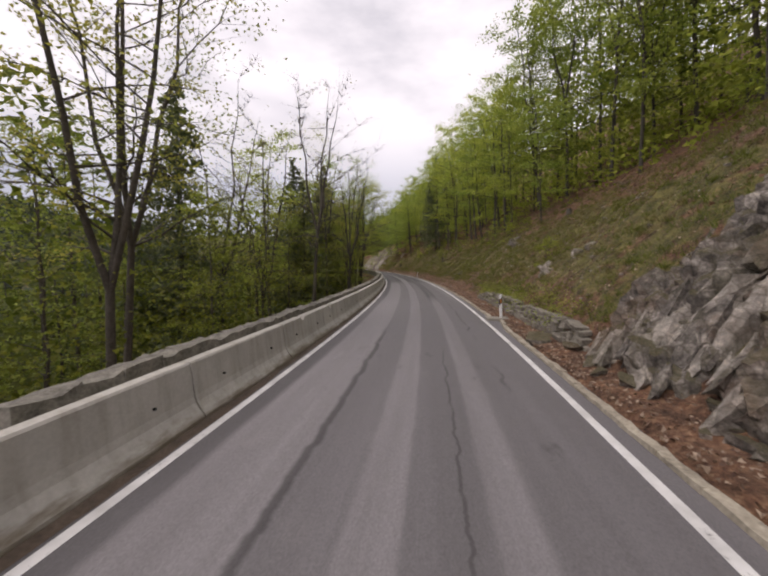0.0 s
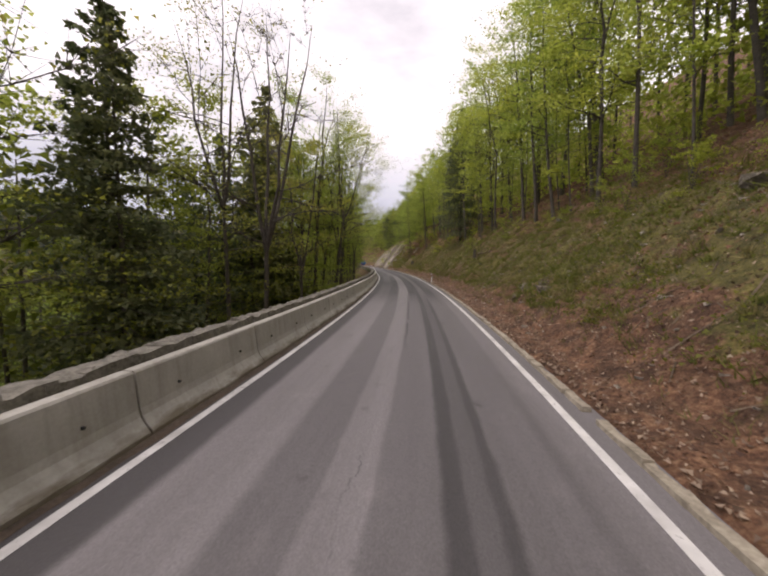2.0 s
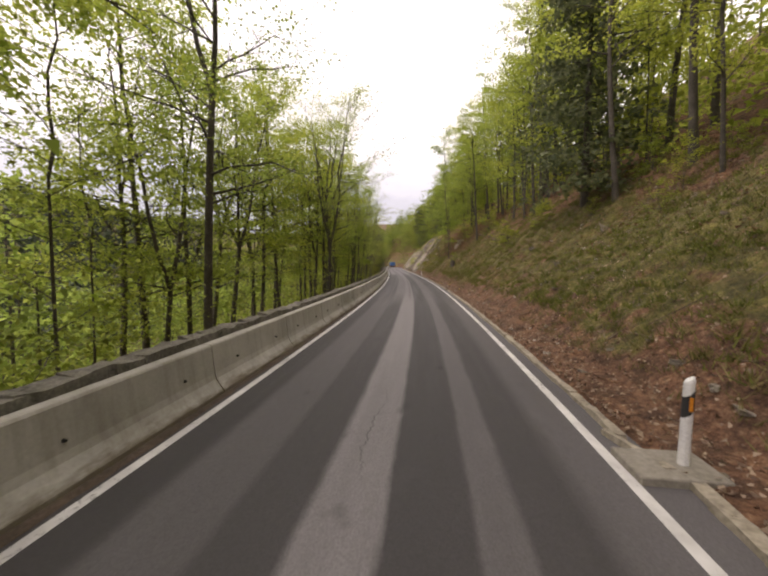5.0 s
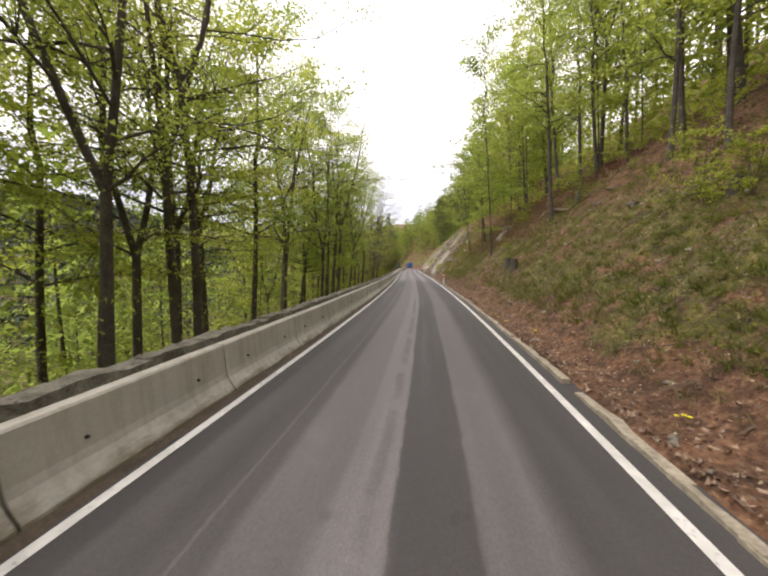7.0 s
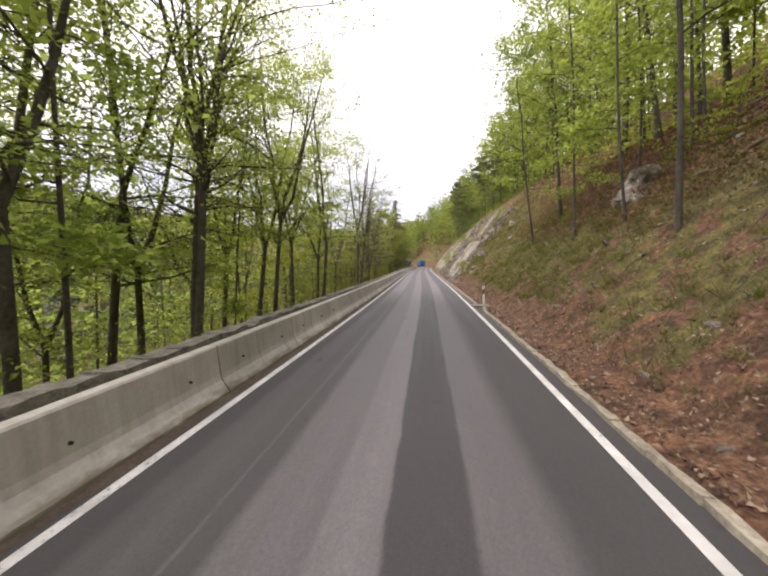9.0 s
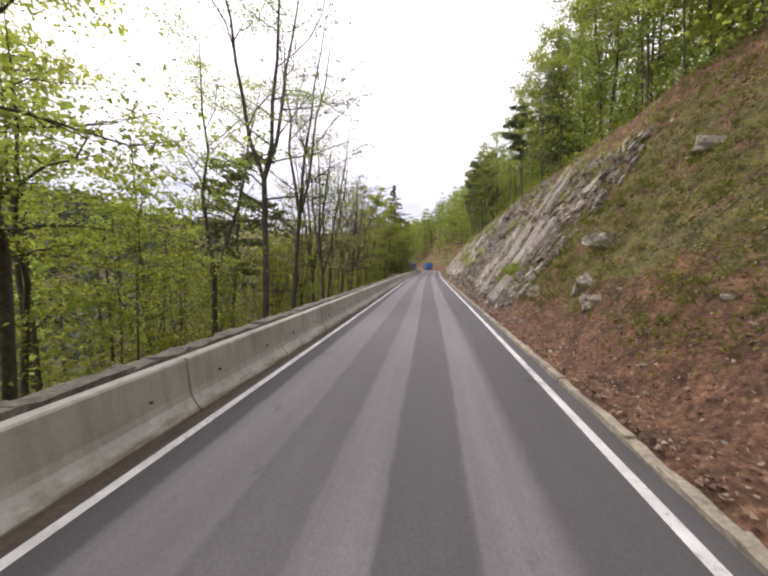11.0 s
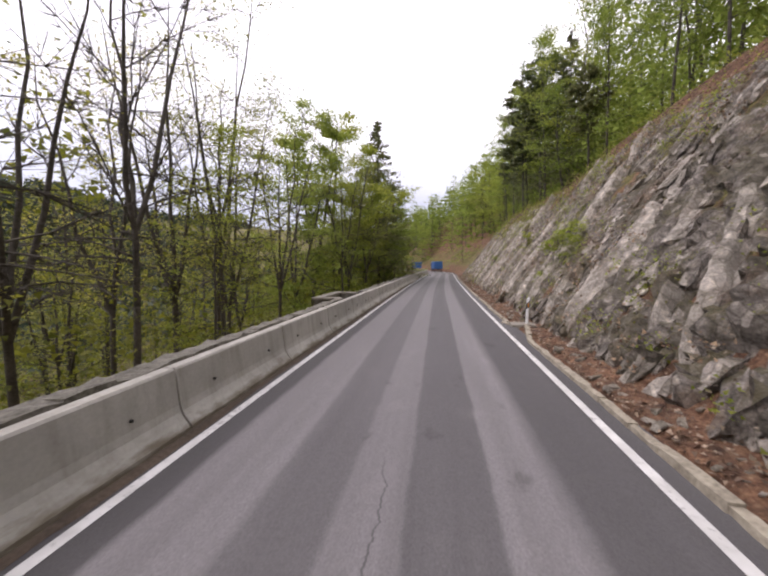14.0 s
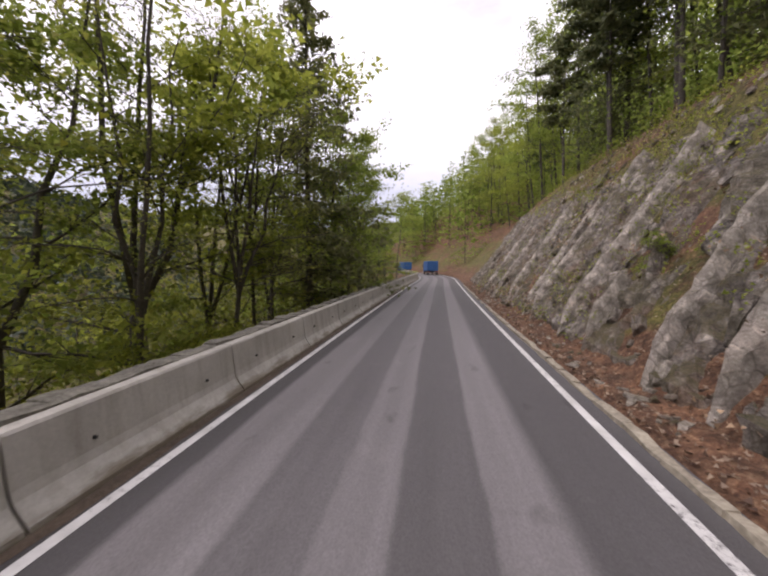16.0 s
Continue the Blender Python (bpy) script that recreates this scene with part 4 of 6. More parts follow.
# trees that stand out, each at its place
for s, e, kind, scale, label in [
        (8, -9.5, SPARSE[0], 0.95, SPARSE_L), (9.5, -10.5, SPARSE[1], 0.9, SPARSE_L), (32, -19, BARE[1], 1.15, BARE_L), (27.3, -19.7, SPRUCE[0], 1.15, SPRUCE_L), (48.4, -14.4, SPRUCE[0], 0.85, SPRUCE_L), (49.9, -16.1, SPRUCE[0], 1.03, SPRUCE_L),
        (43, -17.7, BARE[0], 1.25, BARE_L), (34, -10, BARE[1], 1.05, BARE_L), (57, -13, SPARSE[2], 1.1, SPARSE_L), (65.7, -17.6, SPRUCE[1], 0.85, SPRUCE_L), (63, -19, SPRUCE[0], 0.85, SPRUCE_L),
        (54, -9, BARE[0], 1.0, BARE_L), (73.1, -15.7, SPRUCE[0], 1.25, SPRUCE_L), (68.5, -10.5, SPARSE[0], 1.0, SPARSE_L), (78.1, -17.1, SPRUCE[0], 1.1, SPRUCE_L), (78.2, -8.6, NEAR[1], 0.95, BEECH_L), (147.8, -13.7, NEAR[2], 1.0, BEECH_L), (79, -14.5, DUSK[1], 1.15, BEECH_L), (83, -17, DUSK[2], 1.2, BEECH_L), (72.6, -11.8, DUSK[0], 1.1, BEECH_L), (77, -11, TALL[2], 1.0, BEECH_L),
        (85, -8.8, TALL[1], 1.0, BEECH_L), (81.5, -11.1, TALL[3], 1.0, BEECH_L), (82.1, -9, TALL[0], 0.95, BEECH_L), (97, -10.3, TALL[2], 1.0, BEECH_L), (127.3, -11, TALL[4], 1.0, BEECH_L), (128, -10.5, TALL[2], 1.0, BEECH_L),
        (125.8, -12.1, TALL[0], 1.0, BEECH_L), (130.7, -18.8, TALL[1], 1.0, BEECH_L), (139.5, -17.5, TALL[3], 1.0, BEECH_L), (133.2, -15.5, TALL[2], 1.05, BEECH_L), (149.9, -14.7, TALL[4], 1.0, BEECH_L),
        (159.8, -16.3, TALL[3], 1.0, BEECH_L), (160.5, -20.7, TALL[0], 1.0, BEECH_L), (160.3, -11.2, TALL[2], 0.95, BEECH_L), (121.3, -9.2, TALL[0], 1.0, BEECH_L), (157, -22.6, TALL[1], 1.0, BEECH_L),
        (200.6, -9.7, BARE[1], 1.1, BARE_L), (206.8, -9.3, SPARSE[0], 0.95, SPARSE_L), (209.9, -11.3, BARE[0], 1.0, BARE_L), (218, -14.7, BARE[1], 0.9, BARE_L), (216.1, -12, SPARSE[1], 0.9, SPARSE_L),
        (221, -12.7, SPARSE[2], 0.85, SPARSE_L), (208.9, -20.6, PINE[1], 1.25, PINE_L), (212.6, -13.9, SPARSE[0], 0.9, SPARSE_L), (231, -14, BARE[0], 0.95, BARE_L), (236, -16, SPARSE[1], 0.95, SPARSE_L),
        (240, -12.5, SPARSE[2], 0.95, SPARSE_L), (241.5, -13.5, SPARSE[0], 1.0, SPARSE_L), (249, -13.8, BARE[0], 1.0, BARE_L), (265, -14.5, MAPLE[0], 1.0, MAPLE_L), (254.5, -15, MAPLE[1], 0.8, MAPLE_L), (262.5, -11.5, SPARSE[0], 0.95, SPARSE_L), (257, -10, SPARSE[1], 0.85, SPARSE_L), (270, -11.5, SPARSE[2], 0.9, SPARSE_L), (268.5, -14, MAPLE[1], 0.75, MAPLE_L), (272, -11.2, DUSK[2], 1.05, BEECH_L), (273.5, -13, SPARSE[0], 0.95, SPARSE_L), (266.5, -10.5, BARE[0], 0.9, BARE_L), (261, -16, MAPLE[0], 0.98, MAPLE_L), (279, -12.5, MAPLE[0], 0.9, MAPLE_L), (284, -9.5, MAPLE[1], 0.75, MAPLE_L), (290, -10, MAPLE[0], 0.7, MAPLE_L),
        (276, -10.3, SPRUCE[1], 1.15, SPRUCE_L), (224, -11, BARE[0], 1.0, BARE_L), (227, -13, BARE[1], 1.0, BARE_L), (233.5, -11.8, BARE[1], 0.95, BARE_L), (238.5, -14.5, BARE[0], 1.05, BARE_L), (243, -15.5, SPARSE[1], 1.0, SPARSE_L)]:
    plant(kind, s, -4.6 + (e + 4.6) * 0.8, None, scale if label == MAPLE_L else scale * 0.9, label, L1)
for s, e, kind, scale, label in [
        (148.7, 10.2, TALL[1], 0.8, BEECH_L), (156.9, 6.9, THIN[2], 1.15, BEECH_L), (167, 12.6, THIN[1], 1.15, BEECH_L), (166.4, 12.9, THIN[2], 1.0, BEECH_L), (175, 17.5, SIDE[1], 0.9, BEECH_L), (175.3, 7.5, THIN[1], 0.95, BEECH_L), (168.8, 8.0, THIN[0], 1.0, BEECH_L), (170, 11.6, THIN[2], 0.9, BEECH_L), (163.3, 8.3, THIN[2], 0.9, BEECH_L),
        (139.3, 14.4, TALL[0], 0.9, BEECH_L), (136.8, 12.4, SIDE[0], 0.95, BEECH_L), (151.3, 14.6, SIDE[2], 0.95, BEECH_L), 
         (176, 9.5, SIDE[2], 0.8, BEECH_L), (91.4, 14.1, TALL[2], 0.9, BEECH_L), (93.6, 10.6, THIN[2], 1.0, BEECH_L), (88.1, 16.4, TALL[1], 0.9, BEECH_L), (66.9, 13.8, TALL[0], 0.9, BEECH_L), (82.3, 17, TALL[3], 0.9, BEECH_L),
        (72.2, 16.6, TALL[3], 0.95, BEECH_L), (74, 17.6, TALL[1], 0.9, BEECH_L), (122, 15.4, TALL[0], 0.9, BEECH_L), (103, 13, TALL[2], 0.9, BEECH_L), (111.3, 11, SPRUCE[0], 1.05, SPRUCE_L),
        (84, 13.5, THIN[1], 1.0, BEECH_L), (71, 15.0, THIN[2], 1.0, BEECH_L), (226, 14.6, SPRUCE[0], 0.75, SPRUCE_L), (238, 13.6, PINE[0], 0.9, PINE_L), (258.7, 12.6, PINE[0], 0.62, PINE_L), (275, 13.4, PINE[1], 1.05, PINE_L), (281, 12.5, PINE[1], 1.05, PINE_L), (283, 14.5, SPRUCE[1], 0.75, SPRUCE_L), (270, 14.5, SPRUCE[0], 0.8, SPRUCE_L), (273, 12.4, PINE[1], 0.85, PINE_L)]:
    plant(kind, s, e, None, scale, label, R1)


def scatter(n, s_range, e_range, kinds, labels, group, gap=2.2, low=0.8, high=1.1, category="tree", low_edge=False):
    tries = done = 0
    while done < n and tries < n * 40:
        tries += 1
        s, e = rng.uniform(*s_range), rng.uniform(*e_range)
        if any((s - a) ** 2 + (e - b) ** 2 < gap * gap for a, b in TAKEN):
            continue
        if category == "tree" and not low_edge and 0 < e < float(crest(s)) + 0.5:
            continue
        k = rng.integers(len(kinds))
        plant(kinds[k], s, e, None, rng.uniform(low, high), labels[k % len(labels)], group, category=category)
        done += 1


scatter(12, (-4, 40), (-20, -11), DUSK + SPARSE[:2] + THIN[:1] + SPRUCE[:1], [BEECH_L] * 6 + [SPRUCE_L], L1, 2.2, 0.6, 0.85)
scatter(6, (40, 78), (-18, -13), TALL[:2] + DUSK + SPRUCE[:1], [BEECH_L] * 5 + [SPRUCE_L], L1, 2.3, 0.9, 1.1)
scatter(5, (160, 186), (-12, -8), TALL, [BEECH_L], L1, 2.6, 0.75, 0.92)
scatter(6, (96, 124), (-17, -12), TALL + THIN[2:], [BEECH_L], L1, 2.2)
scatter(15, (78, 165), (-18, -10.5), TALL[:3] + THIN, [BEECH_L], L1, 2.2)
scatter(13, (165, 198), (-17, -8.2), TALL[:3] + THIN[1:], [BEECH_L], L1, 2.4, 0.75, 0.95)
scatter(14, (198, 250), (-22, -10), SPARSE + BARE, [SPARSE_L] * 3 + [BARE_L] * 2, L1, 2.6, 0.6, 0.85)
scatter(9, (200, 262), (-17, -9.5), DUSK, [BEECH_L], L1, 2.4, 0.4, 0.6)
scatter(15, (280, 345), (-18, -8), DUSK, [BEECH_L], L1, 2.6, 0.85, 1.1)
scatter(12, (14, 62), (13.5, 19), DUSK, [BEECH_L], R1, 2.2, 1.0, 1.4)
scatter(11, (16, 62), (18, 26), DUSK, [BEECH_L], R1, 2.4, 1.0, 1.4)
scatter(15, (62, 190), (13.5, 18), SIDE, [BEECH_L], R1, 2.2, 1.0, 1.35)
scatter(9, (160, 200), (9.5, 13), THIN[1:] + SIDE[:2], [BEECH_L], R1, 2.2, 0.75, 1.0)
scatter(8, (52, 112), (11, 13), SIDE, [BEECH_L], R1, 2.4, 0.85, 1.05, low_edge=True)
scatter(7, (20, 112), (11, 14.5), THIN + SIDE[:1], [BEECH_L], R1, 2.2, 0.6, 0.95, low_edge=True)
scatter(10, (112, 188), (14.8, 17.5), THIN + SIDE[:1], [BEECH_L], R1, 2.2, 0.6, 0.95)
scatter(8, (20, 190), (18, 25), SIDE, [BEECH_L], R1, 3, 1.1, 1.35)
scatter(9, (194, 245), (11.6, 14.5), DUSK, [BEECH_L], R1, 2.2, 0.75, 1.0)
scatter(26, (190, 280), (11, 18), DUSK, [BEECH_L], R1, 2.2, 0.6, 0.95)
scatter(16, (192, 280), (15, 25), DUSK, [BEECH_L], R1, 2.4, 0.8, 1.05)
scatter(18, (275, 345), (8.5, 17), DUSK + SIDE[:1] + PINE[:1], [BEECH_L] * 4 + [PINE_L], R1, 2.2, 0.9, 1.25)
for s, e, kind, scale in [(152.1, 14.9, THIN[2], 1.1), (131.6, 14.9, TALL[2], 0.85), (130.8, 13.2, SIDE[3], 0.95), (129.9, 13.4, THIN[2], 1.1), (132.6, 12.6, SIDE[1], 0.85)]:
    plant(kind, s, e, None, scale, BEECH_L, R1)
for s, e, kind, scale in [(151.4, -9.3, NEAR[0], 0.95), (152.7, -9.1, THIN[2], 1.15), (158.8, -9.2, NEAR[1], 0.9)]:
    plant(kind, s, e, None, scale, BEECH_L, L1)
scatter(7, (-6, 14), (12, 20), DUSK, [BEECH_L], R1, 2.6)
scatter(5, (345, 400), (5, 20), SIDE, [BEECH_L], R1, 2.4, 0.7, 1.0)
for s, e, k in [(24.6, 6.8, 0.35), (126, 9.3, 0.4), (53.5, 9.9, 0.4), (147, 6.6, 0.3), (118.5, 9.8, 0.35)]:
    plant(BUSH[int(s) % 3], s, e, None, k, "bright young bush on the leafy slope", R1, 0.1, "bush")
scatter(42, (20, 185), (9, 15), BUSH, ["bright young bush on the leafy slope"], R1, 1.5, 0.2, 0.5, category="bush")
for s, e, k in [(201.0, 5.0, 0.13), (202.3, 4.8, 0.15), (200.2, 5.3, 0.1), (241.3, 5.3, 0.3), (242.0, 6.2, 0.22), (222.5, 5.8, 0.25), (226, 4.9, 0.28), (214, 7.5, 0.2), (252, 6.4, 0.2), (231, 8.5, 0.25), (262, 5.5, 0.15)]:
    plant(BUSH[0], s, e, None, k * 1.6, "small yellow-green shrub rooted in the rock", R1, 0.1, "bush")


def woods(name, label, n, s_range, e_range, height, sprays, size, mat, seed, crown_low=0.3, pick=None):
    """Far trees that nobody could count: stems with many leaf sprays, in one mesh."""
    g = np.random.default_rng(seed)
    s, e = g.uniform(*s_range, n), g.uniform(*e_range, n)
    if pick is not None:
        ok = pick(s, e)
        s, e = s[ok], e[ok]
    n = len(s)
    x, y = valley(s, e + side(s) * np.clip(1 - (np.abs(e) - 20) / 200, 0, 1))
    z = terrain(s, e)
    h = g.uniform(*height, n)
    cs = []
    for k in range(n):
        m = int(sprays * h[k] / height[1])
        f = crown_low + (1 - crown_low) * g.random(m) ** 0.8
        r = h[k] * 0.2 * np.sqrt(np.clip(1.05 - f, 0, 1)) * np.sqrt(g.random(m)) * (1.3 if crown_low < 0.3 else 1.15)
        a = g.random(m) * 6.28
        lump = np.round(f * 9) / 9 + g.normal(size=m) * 0.018
        cs.append(np.stack([x[k] + r * np.cos(a), y[k] + r * np.sin(a), z[k] + h[k] * lump], 1))
    me = leaf_mesh(name, np.concatenate(cs), size, g, mat, 0.3, False)
    ob = new(name, me)
    tagged(ob, label, "woods", kind="stuff")
    tw = Twigs()
    for k in range(n):
        tw.limb([(x[k], y[k], z[k] - 1), (x[k] + g.normal() * 0.3, y[k] + g.normal() * 0.3, z[k] + h[k] * 0.9)], [h[k] * 0.0085, 0.03], 5)
    tagged(new(name.replace("woods", "stems"), mesh_of("stems", tw.v, tw.f, BARK, smooth=True)), "dark stems of the wood on the slope", "woods", kind="stuff")


woods("valley_woods", "spring green wood on the slope below the road", 95, (85, 195), (-80, -19), (15, 24), 420, 0.62, BEECH, 21, 0.2)
woods("olive_woods", "olive green wood just coming into leaf", 160, (-10, 88), (-80, -19), (15, 24), 420, 0.62, OLIVE, 26, 0.15, pick=lambda s, e: s > -100)
woods("lower_woods", "olive green wood on the valley slope", 190, (195, 420), (-70, -19), (16, 25), 420, 0.55, OLIVE, 27, 0.1)
woods("uphill_woods", "spring green wood on the slope above the road", 240, (-10, 450), (20, 70), (16, 24), 240, 0.75, MIDGREEN, 22, 0.08, pick=lambda s, e: e > crest(s) + 5)
woods("bend_woods", "mixed wood beyond the bend of the road", 420, (322, 500), (-50, 80), (13, 20), 200, 1.0, MIDGREEN, 23, 0.05, pick=lambda s, e: (e < -9) | (e > 6))
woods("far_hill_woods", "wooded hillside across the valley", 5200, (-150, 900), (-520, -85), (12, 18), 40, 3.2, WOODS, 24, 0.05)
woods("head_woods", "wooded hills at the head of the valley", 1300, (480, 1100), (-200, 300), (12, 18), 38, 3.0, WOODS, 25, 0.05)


def undergrowth(name, label, n, per, s_range, e_range, z_range, size, mat, seed, spread=1.3, pick=None):
    g = np.random.default_rng(seed)
    s, e = g.uniform(*s_range, n), g.uniform(*e_range, n)
    if pick is not None:
        ok = pick(s, e)
        s, e = s[ok], e[ok]
    n = len(s)
    x, y = valley(s, e + side(s))
    z = terrain(s, e) + g.uniform(*z_range, n) * g.random(n)
    # small sprays beside the road, larger ones deeper in the wood
    near = np.abs(e) < 14
    c = np.repeat(np.stack([x, y, z], 1), np.where(near, per * 2, per), 0)
    size = np.repeat(np.where(near, 0.5 * size, size), np.where(near, per * 2, per))
    c = c + g.normal(size=c.shape) * np.array([spread, spread, 0.16])
    tagged(new(name, leaf_mesh(name, c, size, g, mat, 0.3, False)), label, "undergrowth", kind="stuff")


undergrowth("valley_undergrowth", "layers of fresh leaves among the stems below the road", 1500, 28, (86, 196), (-36, -8), (0, 15), 0.3, UNDER, 31)
undergrowth("olive_undergrowth", "dull green young leaves below the road", 1900, 28, (-5, 88), (-36, -8), (0, 15), 0.32, OLIVE, 35)
undergrowth("lower_undergrowth", "dull green young leaves on the valley slope", 2300, 26, (196, 335), (-36, -8), (0, 11), 0.34, OLIVE, 36)
undergrowth("uphill_undergrowth", "young leafy growth under the uphill trees", 1400, 26, (60, 195), (10.5, 34), (0.3, 13), 0.4, UNDER, 32, pick=lambda s, e: e > crest(s) - 0.8 + np.interp(s, [110, 122, 160, 176], [0, 1.8, 1.8, 0]) + 3.5 * fbm(s * 0.12, e * 0.1, 61))
undergrowth("shady_undergrowth", "dull young growth under the uphill trees", 900, 28, (0, 60), (10, 36), (0.3, 13), 0.4, MIDGREEN, 37, pick=lambda s, e: e > crest(s) - 0.3 + 3.5 * fbm(s * 0.12, e * 0.1, 61))
undergrowth("ledge_undergrowth", "dull young growth above the rock cut", 2000, 30, (195, 345), (8, 34), (0.2, 13), 0.38, MIDGREEN, 38, pick=lambda s, e: e > crest(s) + 0.3)
undergrowth("bend_undergrowth", "young leafy growth on the slope at the bend", 1300, 20, (322, 450), (4.5, 70), (0.2, 9), 0.6, MIDGREEN, 34)
undergrowth("ledge_brush", "low dull brush on the soil above the rock cut", 1100, 14, (197, 292), (7.5, 14), (0.0, 0.9), 0.2, MIDGREEN, 40, 0.4, pick=lambda s, e: (e > crest(s) - 2.4) & (e < crest(s) + 0.8))
undergrowth("dry_bracken", "low brown dead bracken and twigs on the slope", 3600, 10, (12, 285), (3.4, 15), (0.02, 0.25), 0.15, DRYLEAF, 39, 0.25, pick=lambda s, e: fbm(s * 0.25, e * 0.25, 71) > 0.0)
undergrowth("brush_litter", "red-brown dead leaves and brush under the trees", 2300, 14, (148, 186), (8.0, 17), (0, 0.45), 0.19, REDLEAF, 47, 0.35)
undergrowth("bank_herbs", "dark green herbs on the bank before the rock", 900, 12, (177, 198), (4.3, 12), (0.03, 0.4), 0.17, OLIVE, 50, 0.3, pick=lambda s, e: fbm(s * 0.3, e * 0.3, 82) > -0.1)
undergrowth("wall_herbs", "weeds growing over the old dry wall", 260, 12, (12, 31), (3.8, 4.7), (0.3, 0.7), 0.13, UNDER, 48, 0.2)
undergrowth("slope_herbs", "dark green herbs in clumps on the slope", 1100, 12, (14, 64), (4.4, 13.5), (0.03, 0.5), 0.18, OLIVE, 46, 0.3, pick=lambda s, e: fbm(s * 0.25, e * 0.25, 81) > -0.05)
undergrowth("slope_plants", "small green plants on the open slope", 4200, 10, (12, 285), (4.4, 14.5), (0.03, 0.4), 0.15, OLIVE, 33, 0.28, pick=lambda s, e: fbm(s * 0.2, e * 0.2, 51) > -0.02)


def litter(name, label, n, s_range, e_range, size, mat, seed, pick=None):
    """Dry leaves lying on the slope."""
    g = np.random.default_rng(seed)
    s, e = g.uniform(*s_range, n), e_range[0] + (e_range[1] - e_range[0]) * g.random(n) ** 1.4
    if pick is not None:
        ok = pick(s, e, g)
        s, e = s[ok], e[ok]
    x, y = valley(s, e + side(s))
    c = np.stack([x, y, terrain(s, e) + 0.015], 1)
    tagged(new(name, leaf_mesh(name, c, size, g, mat, 0.6, False)), label, "ground cover", kind="stuff")


def blades(name, label, n, per, s_range, e_range, mat, seed, patch=33, tall=0.16):
    """Tufts of thin bent grass blades."""
    g = np.random.default_rng(seed)
    s, e = g.uniform(*s_range, n), e_range[0] + (e_range[1] - e_range[0]) * g.random(n) ** 1.3
    ok = fbm(s * 0.16, e * 0.16, patch) + 0.22 * g.normal(size=n) > -0.02
    s, e = np.repeat(s[ok], per), np.repeat(e[ok], per)
    k = len(s)
    x, y = valley(s, e + side(s))
    b = np.stack([x, y, terrain(s, e) - 0.02], 1) + g.normal(size=(k, 3)) * np.array([0.07, 0.07, 0.0])
    w = g.normal(size=(k, 3)) * np.array([1, 1, 0.0])
    w = w / np.linalg.norm(w, axis=1)[:, None] * 0.011
    tip = b + g.normal(size=(k, 3)) * np.array([0.1, 0.1, 0.03]) + np.array([-0.03, 0, tall]) * (0.6 + 0.8 * g.random((k, 1)))
    v = np.stack([b - w, b + w, tip], 1).reshape(-1, 3)
    tagged(new(name, mesh_of(name, v, np.arange(k * 3).reshape(-1, 3), mat)), label, "grass", kind="stuff")


def sticks(name, label, n, s_range, e_range, seed):
    """Thin dead twigs lying about on the slope."""
    g = np.random.default_rng(seed)
    tw = Twigs()
    for _ in range(n):
        s, e, a, ln = g.uniform(*s_range), g.uniform(*e_range), g.uniform(0, 6.28), 0.3 + 1.1 * g.random() ** 2
        s2, e2 = s + ln * math.cos(a), e + ln * math.sin(a)
        p, q = valley(s, e), valley(s2, e2)
        tw.limb([(p[0], p[1], terrain(s, e) + 0.03), (q[0], q[1], terrain(s2, e2) + 0.05 + 0.1 * g.random())], [0.012 + 0.015 * g.random(), 0.006], 3)
    tagged(new(name, mesh_of(name, tw.v, tw.f, DEADWOOD)), label, "twigs", kind="stuff")


def tussocks(name, label, n, per, s_range, e_range, mat, seed, patch):
    """Rounded clumps of bent blades, each a mound that catches the light."""
    g = np.random.default_rng(seed)
    s, e = g.uniform(*s_range, n), g.uniform(*e_range, n)
    ok = fbm(s * 0.22, e * 0.22, patch) + 0.2 * g.normal(size=n) > 0.0
    s, e = s[ok], e[ok]
    size = np.repeat(0.14 + 0.2 * g.random(len(s)) ** 2, per)[:, None]
    x, y = valley(s, e + side(s))
    root = np.repeat(np.stack([x, y, terrain(s, e) - 0.03], 1), per, 0)
    k = len(root)
    way = g.normal(size=(k, 3))
    way[:, 2] = np.abs(way[:, 2]) + 0.35
    way /= np.linalg.norm(way, axis=1)[:, None]
    foot = root + g.normal(size=(k, 3)) * np.array([0.5, 0.5, 0.0]) * size
    flat = np.cross(way, g.normal(size=(k, 3)))
    flat = flat / np.linalg.norm(flat, axis=1)[:, None] * 0.014
    tip = foot + way * size * (0.9 + 0.9 * g.random((k, 1)))
    v = np.stack([foot - flat, foot + flat, tip], 1).reshape(-1, 3)
    tagged(new(name, mesh_of(name, v, np.arange(k * 3).reshape(-1, 3), mat)), label, "grass", kind="stuff")


tussocks("dry_tussocks", "pale dry grass tussocks on the slope", 2600, 34, (12, 198), (4.4, 15), GRASS, 51, 23)
tussocks("green_tussocks", "olive green grass tussocks on the slope", 4200, 34, (10, 198), (4.6, 14), SWARD, 52, 57)
sticks("dead_twigs", "thin dead twigs lying on the slope", 1500, (12, 196), (4, 16), 44)
sticks("brushwood", "brown dead branches heaped under the trees", 650, (150, 181), (10.5, 17), 45)
litter("upper_leaves", "red-brown leaf litter below the trees", 60000, (8, 200), (16.5, 7.0), 0.14, REDLEAF, 49, pick=lambda s, e, g: fbm(s * 0.2, e * 0.2, 91) + 0.25 * g.normal(size=len(s)) > -0.1)
